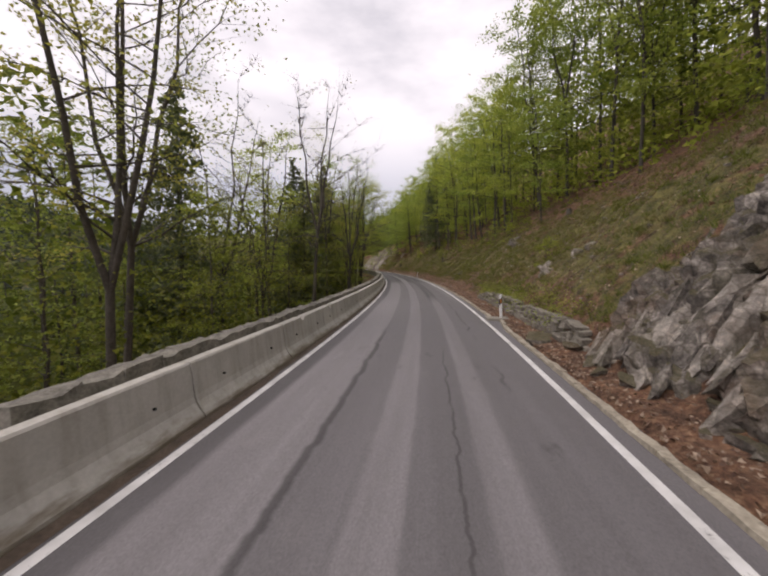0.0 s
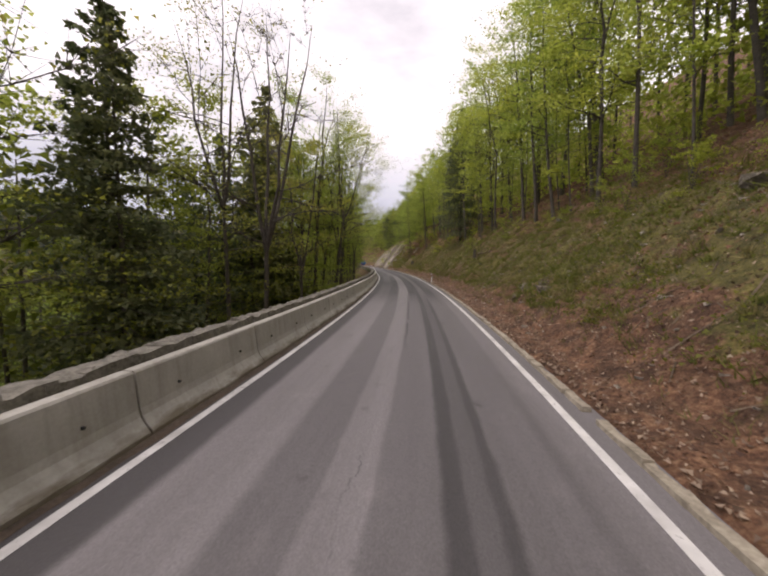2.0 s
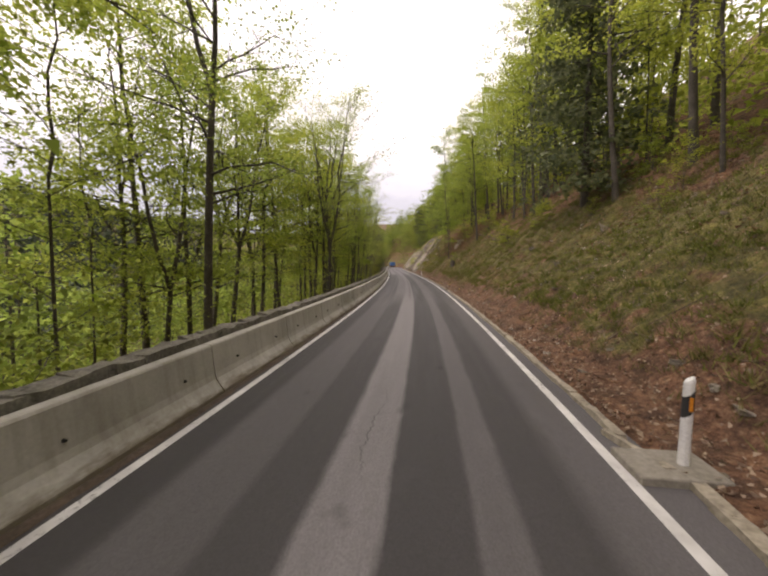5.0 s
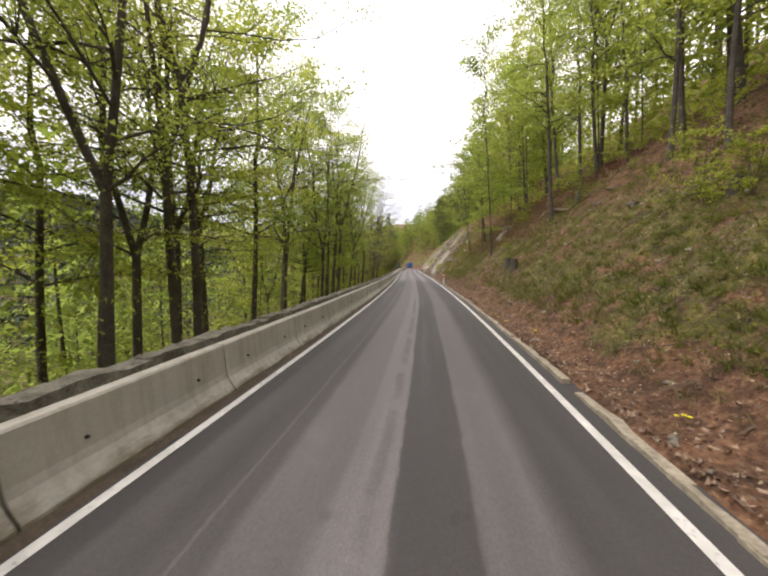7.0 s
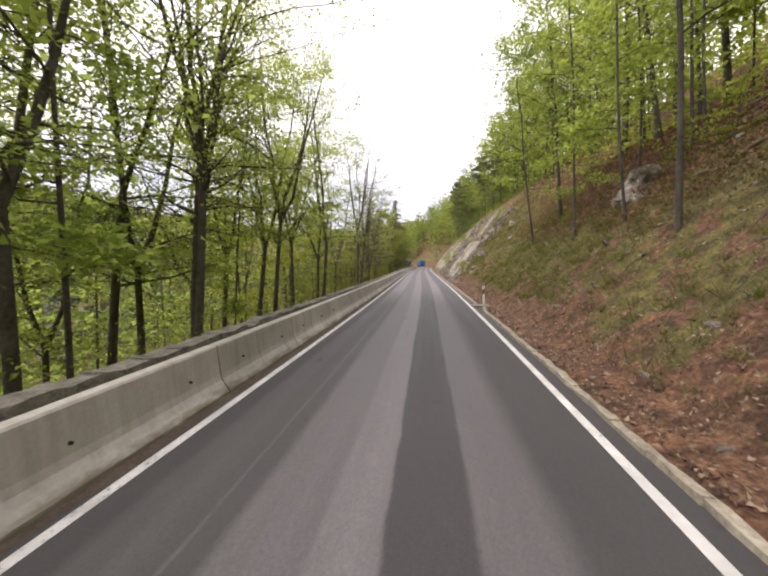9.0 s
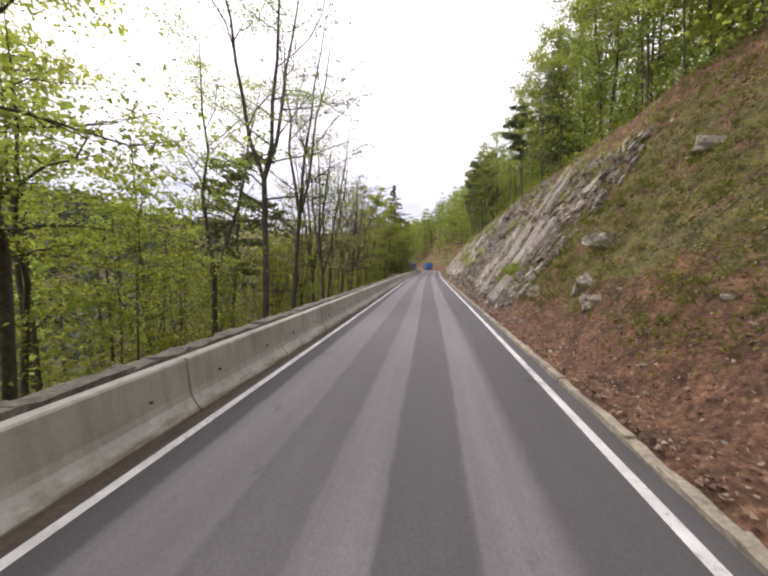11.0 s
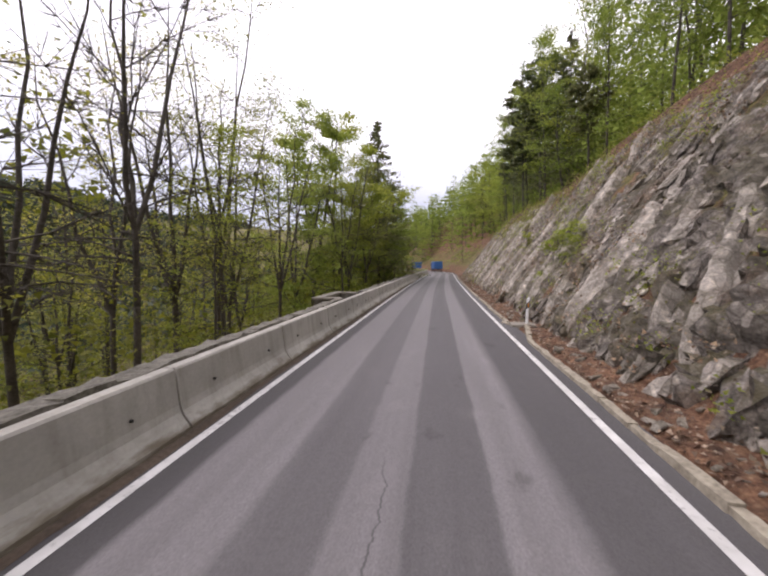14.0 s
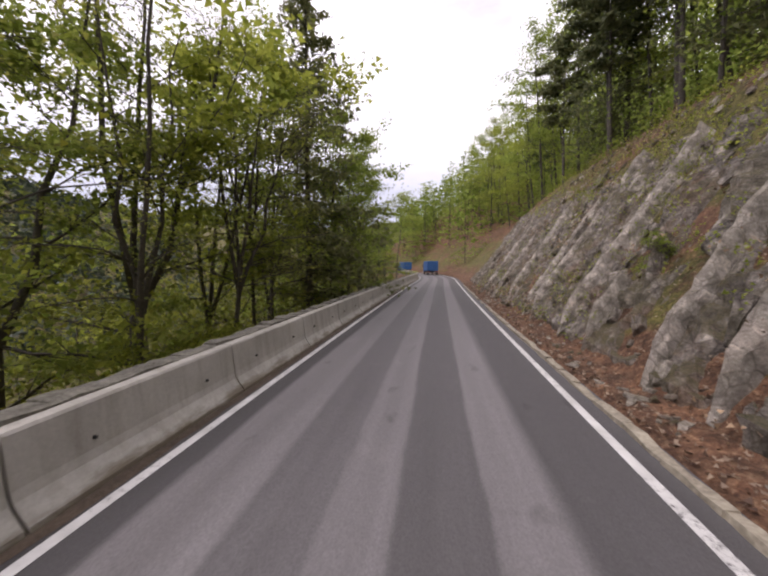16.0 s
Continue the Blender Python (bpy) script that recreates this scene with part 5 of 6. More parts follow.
litter("fallen_leaves", "dry brown fallen leaves on the slope", 130000, (-3, 300), (2.95, 15), 0.085, DRYLEAF, 41)
blades("grass_tufts", "short pale dry grass on the slope", 14000, 8, (8, 200), (3.9, 15.5), GRASS, 42)
blades("green_grass", "dark green grass in patches on the slope", 22000, 10, (8, 200), (4.5, 14.0), SWARD, 43, 57, 0.17)


# ---- vehicles and road furniture ----
def box(verts, faces, x0, x1, y0, y1, z0, z1):
    b = len(verts)
    verts += [(x, y, z) for z in (z0, z1) for y in (y0, y1) for x in (x0, x1)]
    faces += [(b, b + 2, b + 3, b + 1), (b + 4, b + 5, b + 7, b + 6), (b, b + 1, b + 5, b + 4), (b + 2, b + 6, b + 7, b + 3), (b, b + 4, b + 6, b + 2), (b + 1, b + 3, b + 7, b + 5)]


BLUE = simple("blue_tarpaulin", (0.02, 0.09, 0.27), (0.04, 0.14, 0.38), 2, 0.6)
WHITE = simple("white_plastic", (0.7, 0.7, 0.7), (0.85, 0.85, 0.83), 5, 0.5)
BLACK = simple("black_rubber", (0.02, 0.02, 0.02), (0.04, 0.04, 0.04), 5, 0.7)
RED = simple("red_lens", (0.3, 0.01, 0.01), (0.5, 0.02, 0.02), 5, 0.3)


DARKBLUE = simple("dark_blue_paint", (0.012, 0.03, 0.09), (0.02, 0.045, 0.13), 3, 0.45)
STEEL = simple("grey_steel", (0.2, 0.2, 0.2), (0.34, 0.34, 0.33), 4, 0.5, 0.6)
GLASSY = simple("dark_glazing", (0.02, 0.025, 0.03), (0.04, 0.045, 0.05), 4, 0.15)
YELLOW = simple("yellow_petals", (0.7, 0.55, 0.02), (0.85, 0.7, 0.04), 20, 0.7)


def bevelled(name, x0, x1, y0, y1, z0, z1, mat, r=0.03):
    bm = bmesh.new()
    bmesh.ops.create_cube(bm, size=1.0)
    bmesh.ops.scale(bm, vec=(x1 - x0, y1 - y0, z1 - z0), verts=bm.verts)
    bmesh.ops.translate(bm, vec=((x0 + x1) / 2, (y0 + y1) / 2, (z0 + z1) / 2), verts=bm.verts)
    bmesh.ops.bevel(bm, geom=bm.edges[:], offset=min(r, (x1 - x0) / 3, (y1 - y0) / 3, (z1 - z0) / 3), segments=2, affect="EDGES", profile=0.5)
    me = bpy.data.meshes.new(name)
    bm.to_mesh(me)
    bm.free()
    me.materials.append(mat)
    return me


def disc(name, radius, depth, mat, segments=20, r2=None):
    bm = bmesh.new()
    bmesh.ops.create_cone(bm, cap_ends=True, segments=segments, radius1=radius, radius2=radius if r2 is None else r2, depth=depth)
    bmesh.ops.rotate(bm, matrix=Matrix.Rotation(radians(90), 3, "Y"), verts=bm.verts)
    bmesh.ops.bevel(bm, geom=[e for e in bm.edges if len(e.link_faces) == 2 and e.calc_face_angle(0) > 1], offset=min(0.03, depth / 4), segments=2, affect="EDGES")
    me = bpy.data.meshes.new(name)
    bm.to_mesh(me)
    bm.free()
    me.materials.append(mat)
    return me


def truck(s, e, label, turn=0.0):
    """A box lorry seen from behind: tarpaulin box, doors, frame, lamps, wheels and cab."""
    x, y = valley(s, e + float(side(s)))
    bend = (float(side(s + 1)) - float(side(s - 1))) / 2
    ob = new("truck")
    ob.location, ob.rotation_euler = (float(x), float(y), 0.012), (0, 0, heading(s) - math.atan(bend) + turn)
    part("cargo_box", bevelled("cargo_box", -1.25, 1.25, 0, 6.2, 0.95, 3.15, BLUE, 0.06), ob)
    for sx in (-1, 1):
        door = part("rear_door", bevelled("rear_door", min(sx * 0.02, sx * 1.2), max(sx * 0.02, sx * 1.2), -0.035, 0.0, 1.05, 3.05, BLUE, 0.01), ob)
        for z in (1.4, 2.6):
            part("hinge", bevelled("hinge", sx * 1.14 - 0.07, sx * 1.14 + 0.07, -0.06, -0.03, z, z + 0.09, STEEL, 0.01), door)
        part("tail_lamp", bevelled("tail_lamp", sx * 0.98 - 0.19, sx * 0.98 + 0.19, -0.08, 0.02, 0.66, 0.82, RED, 0.02), ob, "red tail lamp")
        part("mud_flap", bevelled("mud_flap", sx * 0.95 - 0.3, sx * 0.95 + 0.3, 0.5, 0.53, 0.22, 0.75, BLACK, 0.01), ob)
        part("mirror", bevelled("mirror", sx * 1.36 - 0.1, sx * 1.36 + 0.1, 6.95, 7.05, 1.9, 2.4, BLACK, 0.03), ob)
        for wy in (1.25, 6.9):
            tyre = part("wheel", disc("tyre", 0.48, 0.34, BLACK), ob)
            tyre.location = (sx * 1.02, wy, 0.47)
            part("rim", disc("rim", 0.26, 0.36, STEEL), tyre)
    part("bumper", bevelled("bumper", -1.2, 1.2, -0.06, 0.1, 0.48, 0.62, STEEL, 0.03), ob)
    part("chassis", bevelled("chassis", -0.45, 0.45, 0.1, 7.6, 0.62, 0.95, BLACK, 0.03), ob)
    cab = part("cab", bevelled("cab", -1.2, 1.2, 6.3, 7.9, 0.6, 2.75, DARKBLUE, 0.15), ob, "dark blue driver cab")
    part("windscreen", bevelled("windscreen", -1.05, 1.05, 7.88, 7.93, 1.6, 2.5, GLASSY, 0.02), cab)
    return tagged(ob, label, "truck", "blue trucks on the road")


truck(330.5, 0.35, "blue box truck with closed rear doors on the road")
truck(356, -0.6, "smaller-looking blue box truck entering the bend")


def delineator(s, e, lean):
    """A white guide post with a black slanted band and a reflector, on its concrete pad."""
    x, y = valley(s, e)
    base = float(terrain(s, e))
    pad = new("post_pad")
    pad.location, pad.rotation_euler = (float(x), float(y), 0.0), (0, 0, heading(s))
    part("slab", bevelled("slab", -0.62, 0.3, -0.32, 0.32, -0.1, 0.1, PAD, 0.02), pad)
    tagged(pad, "worn concrete pad joining the kerb under a post", "concrete pad", "pads under the posts")
    ob = new("delineator_post")
    ob.location, ob.rotation_euler = (float(x), float(y), 0.1), (0, radians(lean), heading(s))
    bm = bmesh.new()
    rings = [(0.0, 1.0), (0.86, 0.92), (0.97, 0.9), (1.0, 0.7)]
    loops = []
    for z, k in rings:
        loops.append([bm.verts.new((0.062 * k * math.cos(a), 0.05 * k * math.sin(a), z + (0.03 * math.cos(a) if z > 0.95 else 0))) for a in np.linspace(0, 6.283, 11)[:-1]])
    for a, b in zip(loops, loops[1:]):
        for i in range(10):
            bm.faces.new((a[i], a[(i + 1) % 10], b[(i + 1) % 10], b[i]))
    bm.faces.new(loops[-1])
    me = bpy.data.meshes.new("post")
    bm.to_mesh(me)
    bm.free()
    me.materials.append(WHITE)
    part("post", me, ob)
    bm = bmesh.new()
    lo = [bm.verts.new((0.0605 * math.cos(a), 0.0495 * math.sin(a), 0.6 + 0.05 * math.cos(a))) for a in np.linspace(0, 6.283, 15)[:-1]]
    hi = [bm.verts.new((0.0595 * math.cos(a), 0.0485 * math.sin(a), 0.84 + 0.05 * math.cos(a))) for a in np.linspace(0, 6.283, 15)[:-1]]
    for i in range(14):
        bm.faces.new((lo[i], lo[(i + 1) % 14], hi[(i + 1) % 14], hi[i]))
    me = bpy.data.meshes.new("band")
    bm.to_mesh(me)
    bm.free()
    me.materials.append(BLACK)
    part("band", me, ob, "black slanted band")
    part("reflector", bevelled("reflector", -0.02, 0.02, -0.058, -0.045, 0.64, 0.8, ORANGE, 0.004), ob, "small orange reflector")
    return tagged(ob, "white plastic guide post with a black band", "delineator", "guide posts along the kerb")


ORANGE = simple("orange_reflector", (0.6, 0.2, 0.02), (0.7, 0.28, 0.04), 30, 0.25)
POSTS = [(17.6, 3.05, -2), (84.5, 2.98, 1), (167.2, 2.98, -1), (237.6, 3.3, 2)]
for s, e, lean in POSTS:
    delineator(s, e, lean)


# ---- chamber wall behind the barrier ----
def chamber():
    ob = new("stone_chamber")
    x, y = valley(241.6, -5.0)
    ob.location, ob.rotation_euler = (float(x), float(y), 0), (0, 0, heading(241.6))
    for nm, a in (("outer_wall", (-0.95, -0.6, -1.8, 1.75, -1.5, 0.7)), ("end_wall", (-0.6, 0.32, 1.45, 1.75, -1.5, 0.7)), ("near_wall", (-0.6, 0.32, -1.8, -1.5, -1.5, 0.7))):
        part(nm, bevelled(nm, *a, STONE, 0.04), ob)
    for nm, a in (("outer_coping", (-1.02, -0.54, -1.88, 1.83, 0.7, 0.83)), ("end_coping", (-0.538, 0.34, 1.4, 1.83, 0.7, 0.825)), ("near_coping", (-0.538, 0.34, -1.88, -1.44, 0.7, 0.825))):
        part(nm, bevelled(nm, *a, PAD, 0.03), ob, "pale concrete coping")
    tagged(ob, "open stone drainage chamber behind the barrier", "chamber")


chamber()


# ---- fallen wood and stones on the slope ----
def log(s0, e0, s1, e1, r, label, lift=0.05):
    g = np.random.default_rng(int(s0 * 10))
    tw = Twigs()
    n = 8
    pts = []
    for f in np.linspace(0, 1, n):
        s, e = s0 + (s1 - s0) * f, e0 + (e1 - e0) * f
        x, y = valley(s, e)
        pts.append((float(x) + g.normal() * r * 0.3, float(y) + g.normal() * r * 0.3, float(terrain(s, e)) + r * 0.6 + lift))
    tw.limb(pts, [r * (1 - 0.55 * f) for f in np.linspace(0, 1, n)], 8)
    o = Vector(pts[0])
    for k in range(2, n - 1, 2):
        d = Vector(g.normal(size=3))
        d.z = abs(d.z)
        tw.limb([pts[k], Vector(pts[k]) + d.normalized() * r * 5], [r * 0.3, r * 0.1], 4)
    me = mesh_of("log", np.array(tw.v) - np.array(o), tw.f, DEADWOOD, smooth=True)
    ob = new("fallen_log", me)
    ob.location = o
    tagged(ob, label, "log", "fallen wood on the slope")


for a in [(42.8, 17.0, 35.9, 19.5, 0.16), (36, 15, 30, 14, 0.08), (39.4, 15.7, 43, 17, 0.3), (90.1, 14.4, 80.7, 13.4, 0.1), (89, 13.4, 84, 12.9, 0.07), (78.9, 7.3, 75.9, 8.4, 0.09), (95, 15, 88, 19, 0.1), (153.4, 10.6, 145.6, 10.9, 0.2), (163.5, 11.5, 155.5, 13.2, 0.1),
          (161, 9.6, 153.6, 10.7, 0.08), (162, 13, 157, 15, 0.1), (146.5, 13.6, 143.8, 13.3, 0.12), (164, 12, 158, 15.5, 0.12), (168, 12.5, 172, 15, 0.13), (171, 13, 167, 17, 0.1), (40, 14, 46, 15.5, 0.08), (166, 13.6, 159, 13.9, 0.09),
          (173, 15, 178, 16, 0.12), (176, 12, 171, 14.5, 0.1), (133, 8.6, 131.5, 9.6, 0.04), (121, 7, 123, 8, 0.05), (144.6, 5.2, 146.6, 6.0, 0.05)]:
    log(*a, "weathered fallen branch lying on leaf litter")


def stump(s, e, h, r):
    x, y = valley(s, e)
    tw = Twigs()
    tw.limb([(0, 0, -0.3), (0, 0, 0.1), (0.02, 0.02, h * 0.6), (0.03, 0.01, h), (0.03, 0.01, h - 0.06)], [r * 1.5, r * 1.15, r, r * 0.95, r * 0.1], 10)
    me = mesh_of("stump", tw.v, tw.f, BARK)
    ob = new("tree_stump", me)
    ob.location = (float(x), float(y), float(terrain(s, e)))
    tagged(ob, "weathered brown tree stump on the slope", "stump", "stumps on the slope")


for a in [(78.9, 6.95, 1.0, 0.15), (143.7, 5.8, 0.72, 0.2), (140.2, 5.5, 0.75, 0.2), (35.8, 11.9, 0.5, 0.2), (66, 11, 0.5, 0.2), (127, 9.5, 0.5, 0.18), (146.9, 11.5, 0.9, 0.2)]:
    stump(*a)


def rough_stone(seed, mat, squash=(1, 0.8, 0.6)):
    """A broken stone of unit size: a cube cut and jittered into facets."""
    g = np.random.default_rng(seed)
    bm = bmesh.new()
    bmesh.ops.create_cube(bm, size=0.9)
    for v in bm.verts:
        v.co += Vector(g.normal(size=3)) * 0.16
    bmesh.ops.subdivide_edges(bm, edges=bm.edges[:], cuts=1, use_grid_fill=True)
    for v in bm.verts:
        v.co += Vector(g.normal(size=3)) * 0.06
        v.co = Vector((v.co.x * squash[0], v.co.y * squash[1], v.co.z * squash[2]))
    me = bpy.data.meshes.new("stone")
    bm.to_mesh(me)
    bm.free()
    me.materials.append(mat)
    return me


ROCKS = [rough_stone(200 + k, ROCK) for k in range(8)]
PALES = [rough_stone(220 + k, SLAB) for k in range(4)]
g = np.random.default_rng(55)
for k in range(110):
    if k < 70:
        s, e = g.uniform(194, 285), g.uniform(3.05, 4.1)
        size = 0.08 + 0.22 * g.random() ** 3
    elif k < 85:
        s, e = g.uniform(0, 12), g.uniform(3.1, 4.1)
        size = 0.15 + 0.3 * g.random() ** 2
    else:
        s, e = g.uniform(20, 190), g.uniform(4.5, 12)
        size = 0.15 + 0.4 * g.random() ** 2
    ob = new("fallen_stone", ROCKS[k % 8])
    x, y = valley(s, e)
    ob.location, ob.rotation_euler, ob.scale = (float(x), float(y), float(terrain(s, e)) + size * 0.1), tuple(g.uniform(-0.5, 0.5, 2)) + (g.uniform(0, 6),), (size * 1.3, size * 1.1, size)
    tagged(ob, "broken pale limestone lying on the litter", "stone", "fallen stones on the slope")
for s, e, size in [(21.7, 6.0, 0.7), (20.2, 7.1, 0.5), (19.7, 7.5, 0.6), (22.4, 6.4, 0.45), (45, 9.8, 0.9), (43.2, 10.3, 0.7), (40, 8.6, 0.8), (41.5, 9.3, 0.6), (167.2, 10.4, 1.2), (168.2, 10.8, 1.4), (166.4, 9.9, 0.9), (167.8, 9.9, 0.8), (52, 5.1, 0.5), (51.6, 4.5, 0.4), (50.5, 5.4, 0.4), (36, 8.2, 0.5), (190.2, 5.2, 0.8), (188.4, 4.7, 0.5), (192.4, 6.6, 0.9), (186.5, 8.2, 0.6), (194.4, 4.6, 0.7), (191.3, 9.4, 0.8)]:
    ob = new("boulder", PALES[int(s) % 4] if s < 30 or s > 160 else ROCKS[int(s * 10) % 8])
    x, y = valley(s, e)
    ob.location, ob.rotation_euler, ob.scale = (float(x), float(y), float(terrain(s, e)) + size * 0.1), (0.1, -0.25, s), (size, size * 1.2, size * 1.1)
    tagged(ob, "grey limestone boulder in the slope", "boulder", "boulders in the slope")


def face_turn(s, spin):
    return Matrix.Rotation(heading(s), 3, "Z") @ Matrix.Rotation(radians(-52), 3, "Y") @ Matrix.Rotation(radians(17) + spin, 3, "Z")


for k in range(290):
    s = g.uniform(196, 240) if k < 170 else (g.uniform(240, 292) if k < 200 else g.uniform(1.5, 9.0))
    u = 9.5 * g.random() ** 1.2 if k < 200 else (10.5 - s) * 0.9 * g.random() ** 1.2
    size = 0.25 + 0.45 * g.random() ** 2
    p = on_face(np.array(s), np.array(u), np.array(0.16))
    ob = part("rock", (ROCKS + PALES)[g.integers(12)] if k < 200 else (PALES + PALES + ROCKS)[g.integers(16)], cut if s > 100 else outcrop)
    ob.location = tuple(float(v) for v in p)
    ob.rotation_euler = face_turn(s, g.normal() * 0.2).to_euler()
    ob.scale = (size * (1.3 + g.random()), size * 0.9, size * 0.9)


def rubble(name, label, n, s_range, u_max, mats, seed, parent_face=True, size=(0.1, 0.3), e_range=None):
    """Small broken stones that nobody could count, in one mesh."""
    g = np.random.default_rng(seed)
    for mat, share in mats:
        V, F = [], []
        base = [rough_stone(400 + k, mat) for k in range(4)]
        data = [(np.array([tuple(v.co) for v in m.vertices]), np.array([tuple(p.vertices) for p in m.polygons])) for m in base]
        count = 0
        for _ in range(int(n * share)):
            s = g.uniform(*s_range)
            v, f = data[g.integers(4)]
            z = size[0] + (size[1] - size[0]) * g.random() ** 2
            if e_range is None:
                q = on_face(np.array(s), np.array(u_max * g.random()), np.array(0.12 * g.random()))
                R = np.array(face_turn(s, g.normal() * 0.3))
            else:
                e = g.uniform(*e_range)
                x, y = valley(s, e)
                q = np.array([float(x), float(y), float(terrain(s, e)) + z * 0.1])
                R = np.array(Matrix.Rotation(g.random() * 6, 3, "Z"))
            V.append((v * np.array([z * 1.7, z, z])) @ R.T + q)
            F.append(f + count)
            count += len(v)
        for m in base:
            bpy.data.meshes.remove(m)
        tagged(new(name, mesh_of(name, np.concatenate(V), np.concatenate(F), mat)), label, "rubble", kind="stuff")


def face_plants(name, label, n, per, s_range, u_max, size, mat, seed):
    """Tufts that grow out of the cracks of the rock cut."""
    g = np.random.default_rng(seed)
    s, u = g.uniform(*s_range, n), u_max * g.random(n)
    ok = fbm(s * 0.3, u * 0.3, seed) > 0.02
    s, u = s[ok], u[ok]
    c = np.repeat(on_face(s, u, 0.25 + 0.2 * g.random(len(s))), per, 0)
    c = c + g.normal(size=c.shape) * np.array([0.16, 0.22, 0.14])
    tagged(new(name, leaf_mesh(name, c, size, g, mat, 0.8, False)), label, "undergrowth", kind="stuff")


face_plants("rock_herbs", "green and olive tufts in the cracks of the rock", 1500, 20, (197, 288), 12, 0.075, UNDER, 95)
face_plants("ledge_herbs", "fresh green weeds on the ledge of the rock", 150, 22, (199.8, 203.6), 2.6, 0.08, UNDER, 98)
face_plants("rock_bracken", "dry brown growth in the cracks of the rock", 1700, 16, (197, 288), 12.5, 0.085, DRYLEAF, 96)
rubble("rock_rubble", "small broken limestone on the rock cut", 1500, (196, 240), 11, [(ROCK, 0.55), (SLAB, 0.45)], 91, size=(0.12, 0.5))
rubble("bed_rubble", "small broken limestone between the beds", 600, (240, 292), 11, [(ROCK, 0.7), (SLAB, 0.3)], 94, size=(0.1, 0.34))
rubble("slope_stones", "small pale stones scattered on the slope", 1300, (12, 195), 0, [(SLAB, 1.0)], 92, size=(0.03, 0.15), e_range=(3.1, 12))
rubble("foot_stones", "small stones in the litter at the foot of the rock", 500, (192, 290), 0, [(SLAB, 1.0)], 93, size=(0.04, 0.16), e_range=(2.95, 4.1))


def flowers(s, e):
    ob = new("dandelions")
    x, y = valley(s, e)
    ob.location = (float(x), float(y), float(terrain(s, e)))
    g = np.random.default_rng(int(s))
    for k in range(4):
        tw = Twigs()
        px, py, h = g.normal() * 0.06, g.normal() * 0.06, 0.1 + 0.05 * g.random()
        tw.limb([(px, py, -0.02), (px, py, h)], [0.004, 0.004], 4)
        part("stalk", mesh_of("stalk", tw.v, tw.f, GRASS), ob)
        tw = Twigs()
        tw.limb([(px, py, h), (px, py, h + 0.012), (px, py, h + 0.025)], [0.01, 0.036, 0.004], 9)
        part("flower", mesh_of("flower", tw.v, tw.f, YELLOW), ob, "yellow flower head")
    tagged(ob, "small clump of yellow dandelions by the kerb", "flower", "dandelions along the kerb")


for s, e in [(126.6, 3.48), (129, 3.0), (130.6, 2.95), (131.5, 3.0), (118, 3.6)]:
    flowers(s, e)


# ---- laid stones: dry wall, kerb and parapet coping ----
def squared_stone(seed, mat):
    """A roughly squared building stone of unit size."""
    g = np.random.default_rng(seed)
    bm = bmesh.new()
    bmesh.ops.create_cube(bm, size=1.0)
    bmesh.ops.bevel(bm, geom=bm.edges[:], offset=0.07, segments=1, affect="EDGES")
    for v in bm.verts:
        v.co += Vector(g.normal(size=3)) * 0.035
    me = bpy.data.meshes.new("stone")
    bm.to_mesh(me)
    bm.free()
    me.materials.append(mat)
    return me


def dry_wall():
    ob = new("dry_stone_wall")
    x, y = valley(19, 3.75)
    ob.location = (float(x), float(y), 0)
    g = np.random.default_rng(77)
    shapes = [squared_stone(300 + k, WALLSTONE) for k in range(7)]
    z = 0.08
    for row in range(4):
        high = (0.2, 0.18, 0.16, 0.12)[row]
        s = 9.6 + 0.23 * row
        while s < 29.5 - 1.1 * row:
            w = 0.26 + 0.42 * g.random() ** 1.5
            if g.random() > 0.03 + 0.1 * row:
                X, Y = valley(s + w / 2, 3.84 + 0.05 * row + 0.04 * g.normal())
                st = part("stone", shapes[g.integers(7)], ob)
                st.location = (float(X - x), float(Y - y), z + high / 2 + 0.01 * g.normal())
                st.rotation_euler = (g.normal() * 0.11, g.normal() * 0.13, heading(s) + 1.5708 + g.normal() * 0.12)
                st.scale = (w * 0.78, 0.34, high * g.uniform(0.8, 1.08))
            s += w
        z += high
    tagged(ob, "low crumbling dry stone wall along the ditch", "stone wall")


dry_wall()


def kerb_line(s):
    """The kerb keeps to the road but flares out before each guide post."""
    e = 2.7 + 0.02 * float(vnoise(s * 0.4, 3.3))
    for p, pe, _ in POSTS:
        if -3.2 < s - p < 0.0:
            e += (pe - 2.72) * (1 + (s - p) / 3.2)
    return e


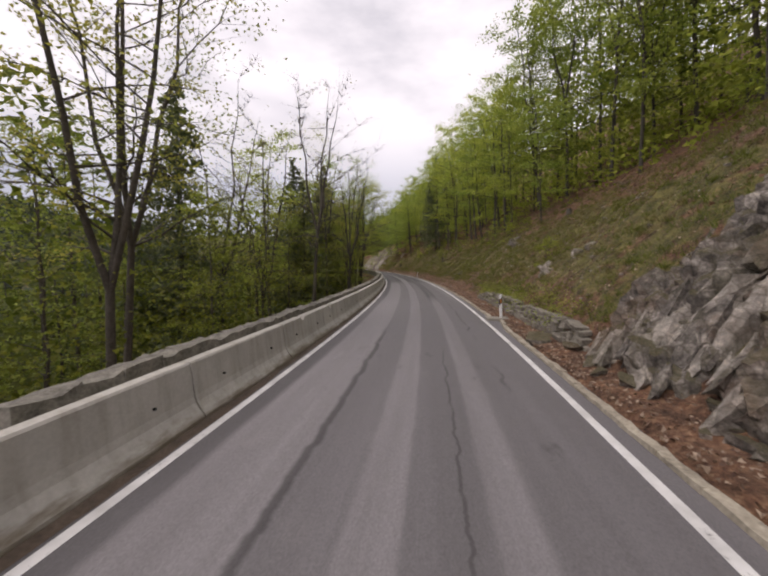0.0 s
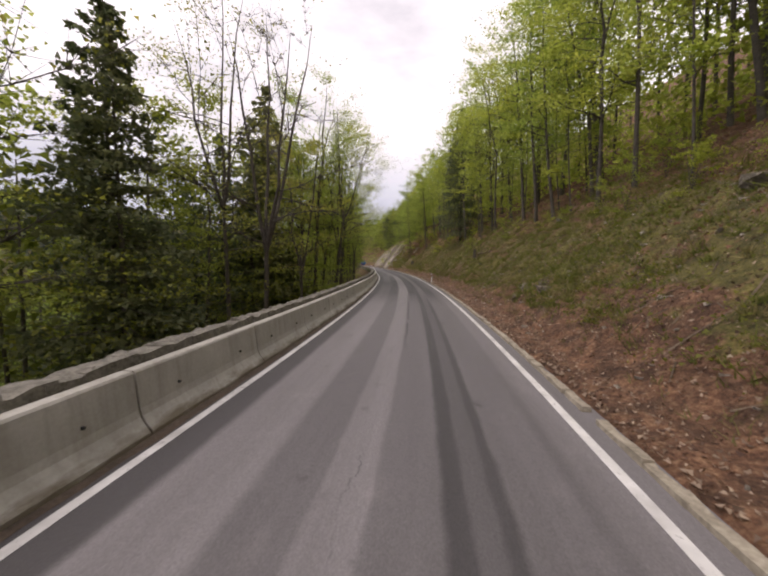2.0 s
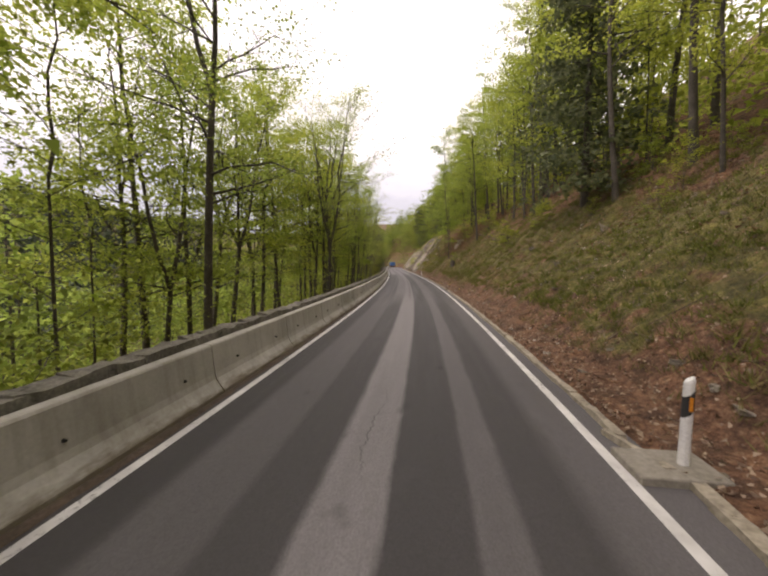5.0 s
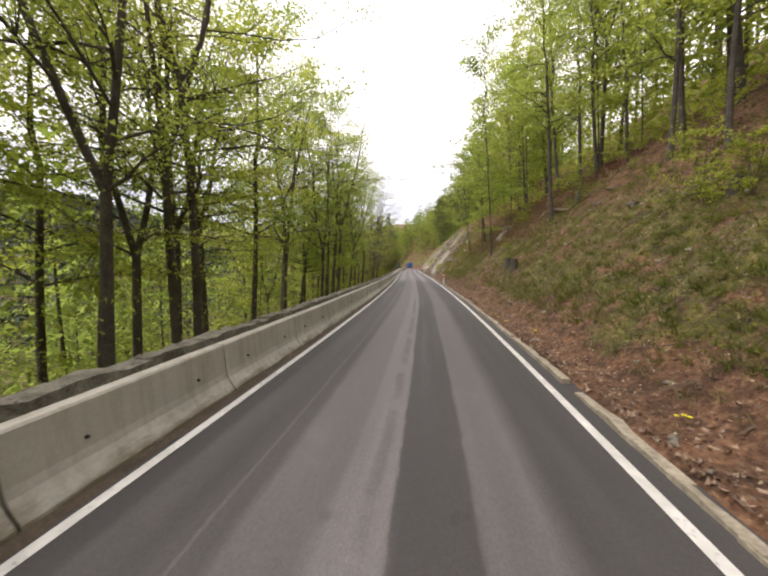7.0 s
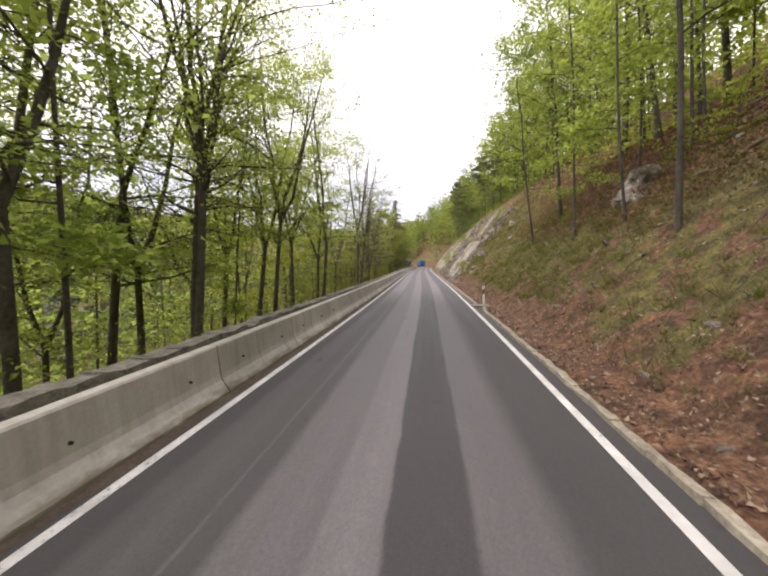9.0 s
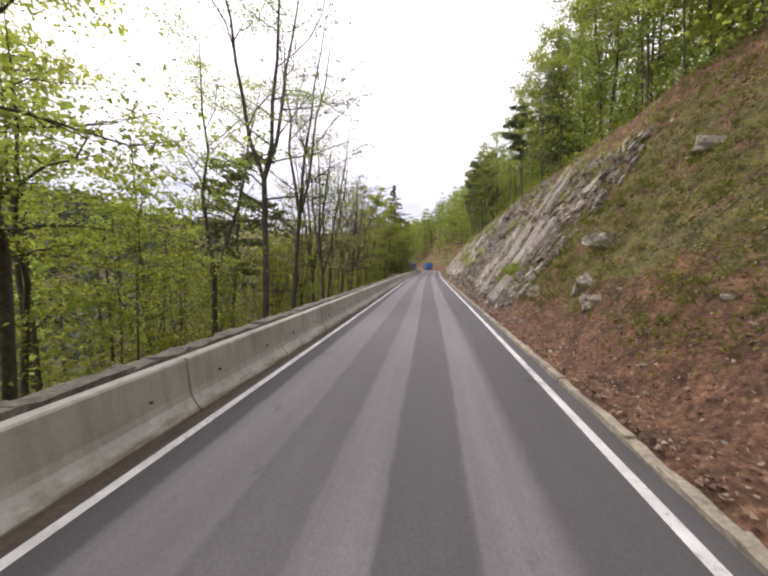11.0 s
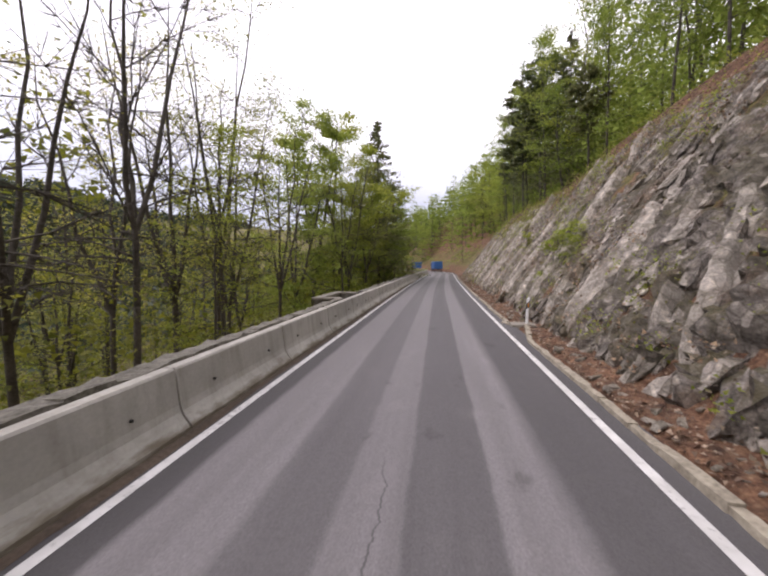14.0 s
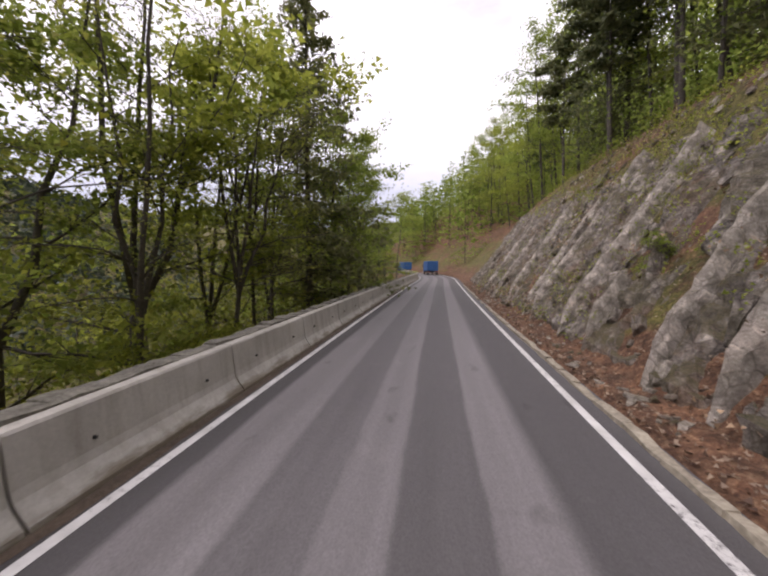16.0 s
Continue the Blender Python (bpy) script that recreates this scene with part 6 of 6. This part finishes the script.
def laid_blocks(parent, name, s0, s1, pitch, width, depth, mat, line, height, seed, gaps=0.0, rough=0.09):
    """Blocks end to end along the road, on shared meshes; the nearest are parts."""
    g = np.random.default_rng(seed)
    shapes = []
    for k in range(6):
        bm = bmesh.new()
        bmesh.ops.create_cube(bm, size=1.0)
        bmesh.ops.subdivide_edges(bm, edges=[e for e in bm.edges if abs((e.verts[0].co - e.verts[1].co).y) > 0.5], cuts=2)
        for v in bm.verts:
            top = v.co.z > 0
            v.co += Vector((g.normal() * rough * 0.7 * (1 if top else 0.4), g.normal() * 0.012, g.normal() * rough * top))
            if top:
                v.co.x *= 0.86
        me = bpy.data.meshes.new(name)
        bm.to_mesh(me)
        bm.free()
        me.materials.append(mat)
        shapes.append(me)
    s = s0
    while s < s1:
        ln = pitch * g.uniform(0.8, 1.2)
        if g.random() >= gaps:
            e = line(s + ln / 2)
            x, y = valley(s + ln / 2, e + float(side(s)))
            slope = (line(s + ln) - line(s)) / ln
            b = part(name, shapes[g.integers(6)], parent)
            b.location = (float(x), float(y), height(s) - depth / 2 + g.normal() * 0.012)
            b.rotation_euler = (g.normal() * 0.015, g.normal() * 0.03, heading(s) - math.atan(np.clip(slope, -0.4, 0.4)) + g.normal() * 0.015)
            b.scale = (width * g.uniform(0.92, 1.06), ln * 0.965, depth)
        s += ln


kerb = new("kerb", sweep("kerb", LONG, [(2.66, -0.08), (2.67, -0.01), (2.74, -0.01), (2.76, -0.08)], KERB, True))
tagged(kerb, "low worn stone kerb along the road edge", "kerb", kind="structure")
laid_blocks(kerb, "kerb_stone", 1, 292, 1.0, 0.17, 0.16, KERB, kerb_line, lambda s: 0.075, 61, 0.015)

parapet = new("parapet_wall", sweep("parapet_wall", np.concatenate([np.arange(-30, 239.8, 3.0), [239.8]]), [(-4.36, -0.6), (-4.38, 0.66), (-4.74, 0.66), (-4.85, -1.2)], STONE, True))
tagged(parapet, "old mossy stone parapet behind the barrier", "parapet", kind="structure")
parapet_far = new("parapet_wall", sweep("parapet_wall", np.concatenate([[243.4], np.arange(245, 390, 3.0)]), [(-4.36, -0.6), (-4.38, 0.66), (-4.74, 0.66), (-4.85, -1.2)], STONE, True))
tagged(parapet_far, "old mossy stone parapet behind the barrier", "parapet", kind="structure")


def coping_height(s):
    return float(np.interp(s, [0, 60, 145, 185, 230, 300], [0.96, 0.95, 0.93, 0.87, 0.83, 0.83]))


laid_blocks(parapet, "coping_stone", 2, 239, 0.82, 0.42, 0.26, STONE, lambda s: -4.55, coping_height, 62, 0.0, 0.085)
laid_blocks(parapet_far, "coping_stone", 243.6, 300, 0.82, 0.42, 0.26, STONE, lambda s: -4.55, coping_height, 63, 0.0, 0.055)
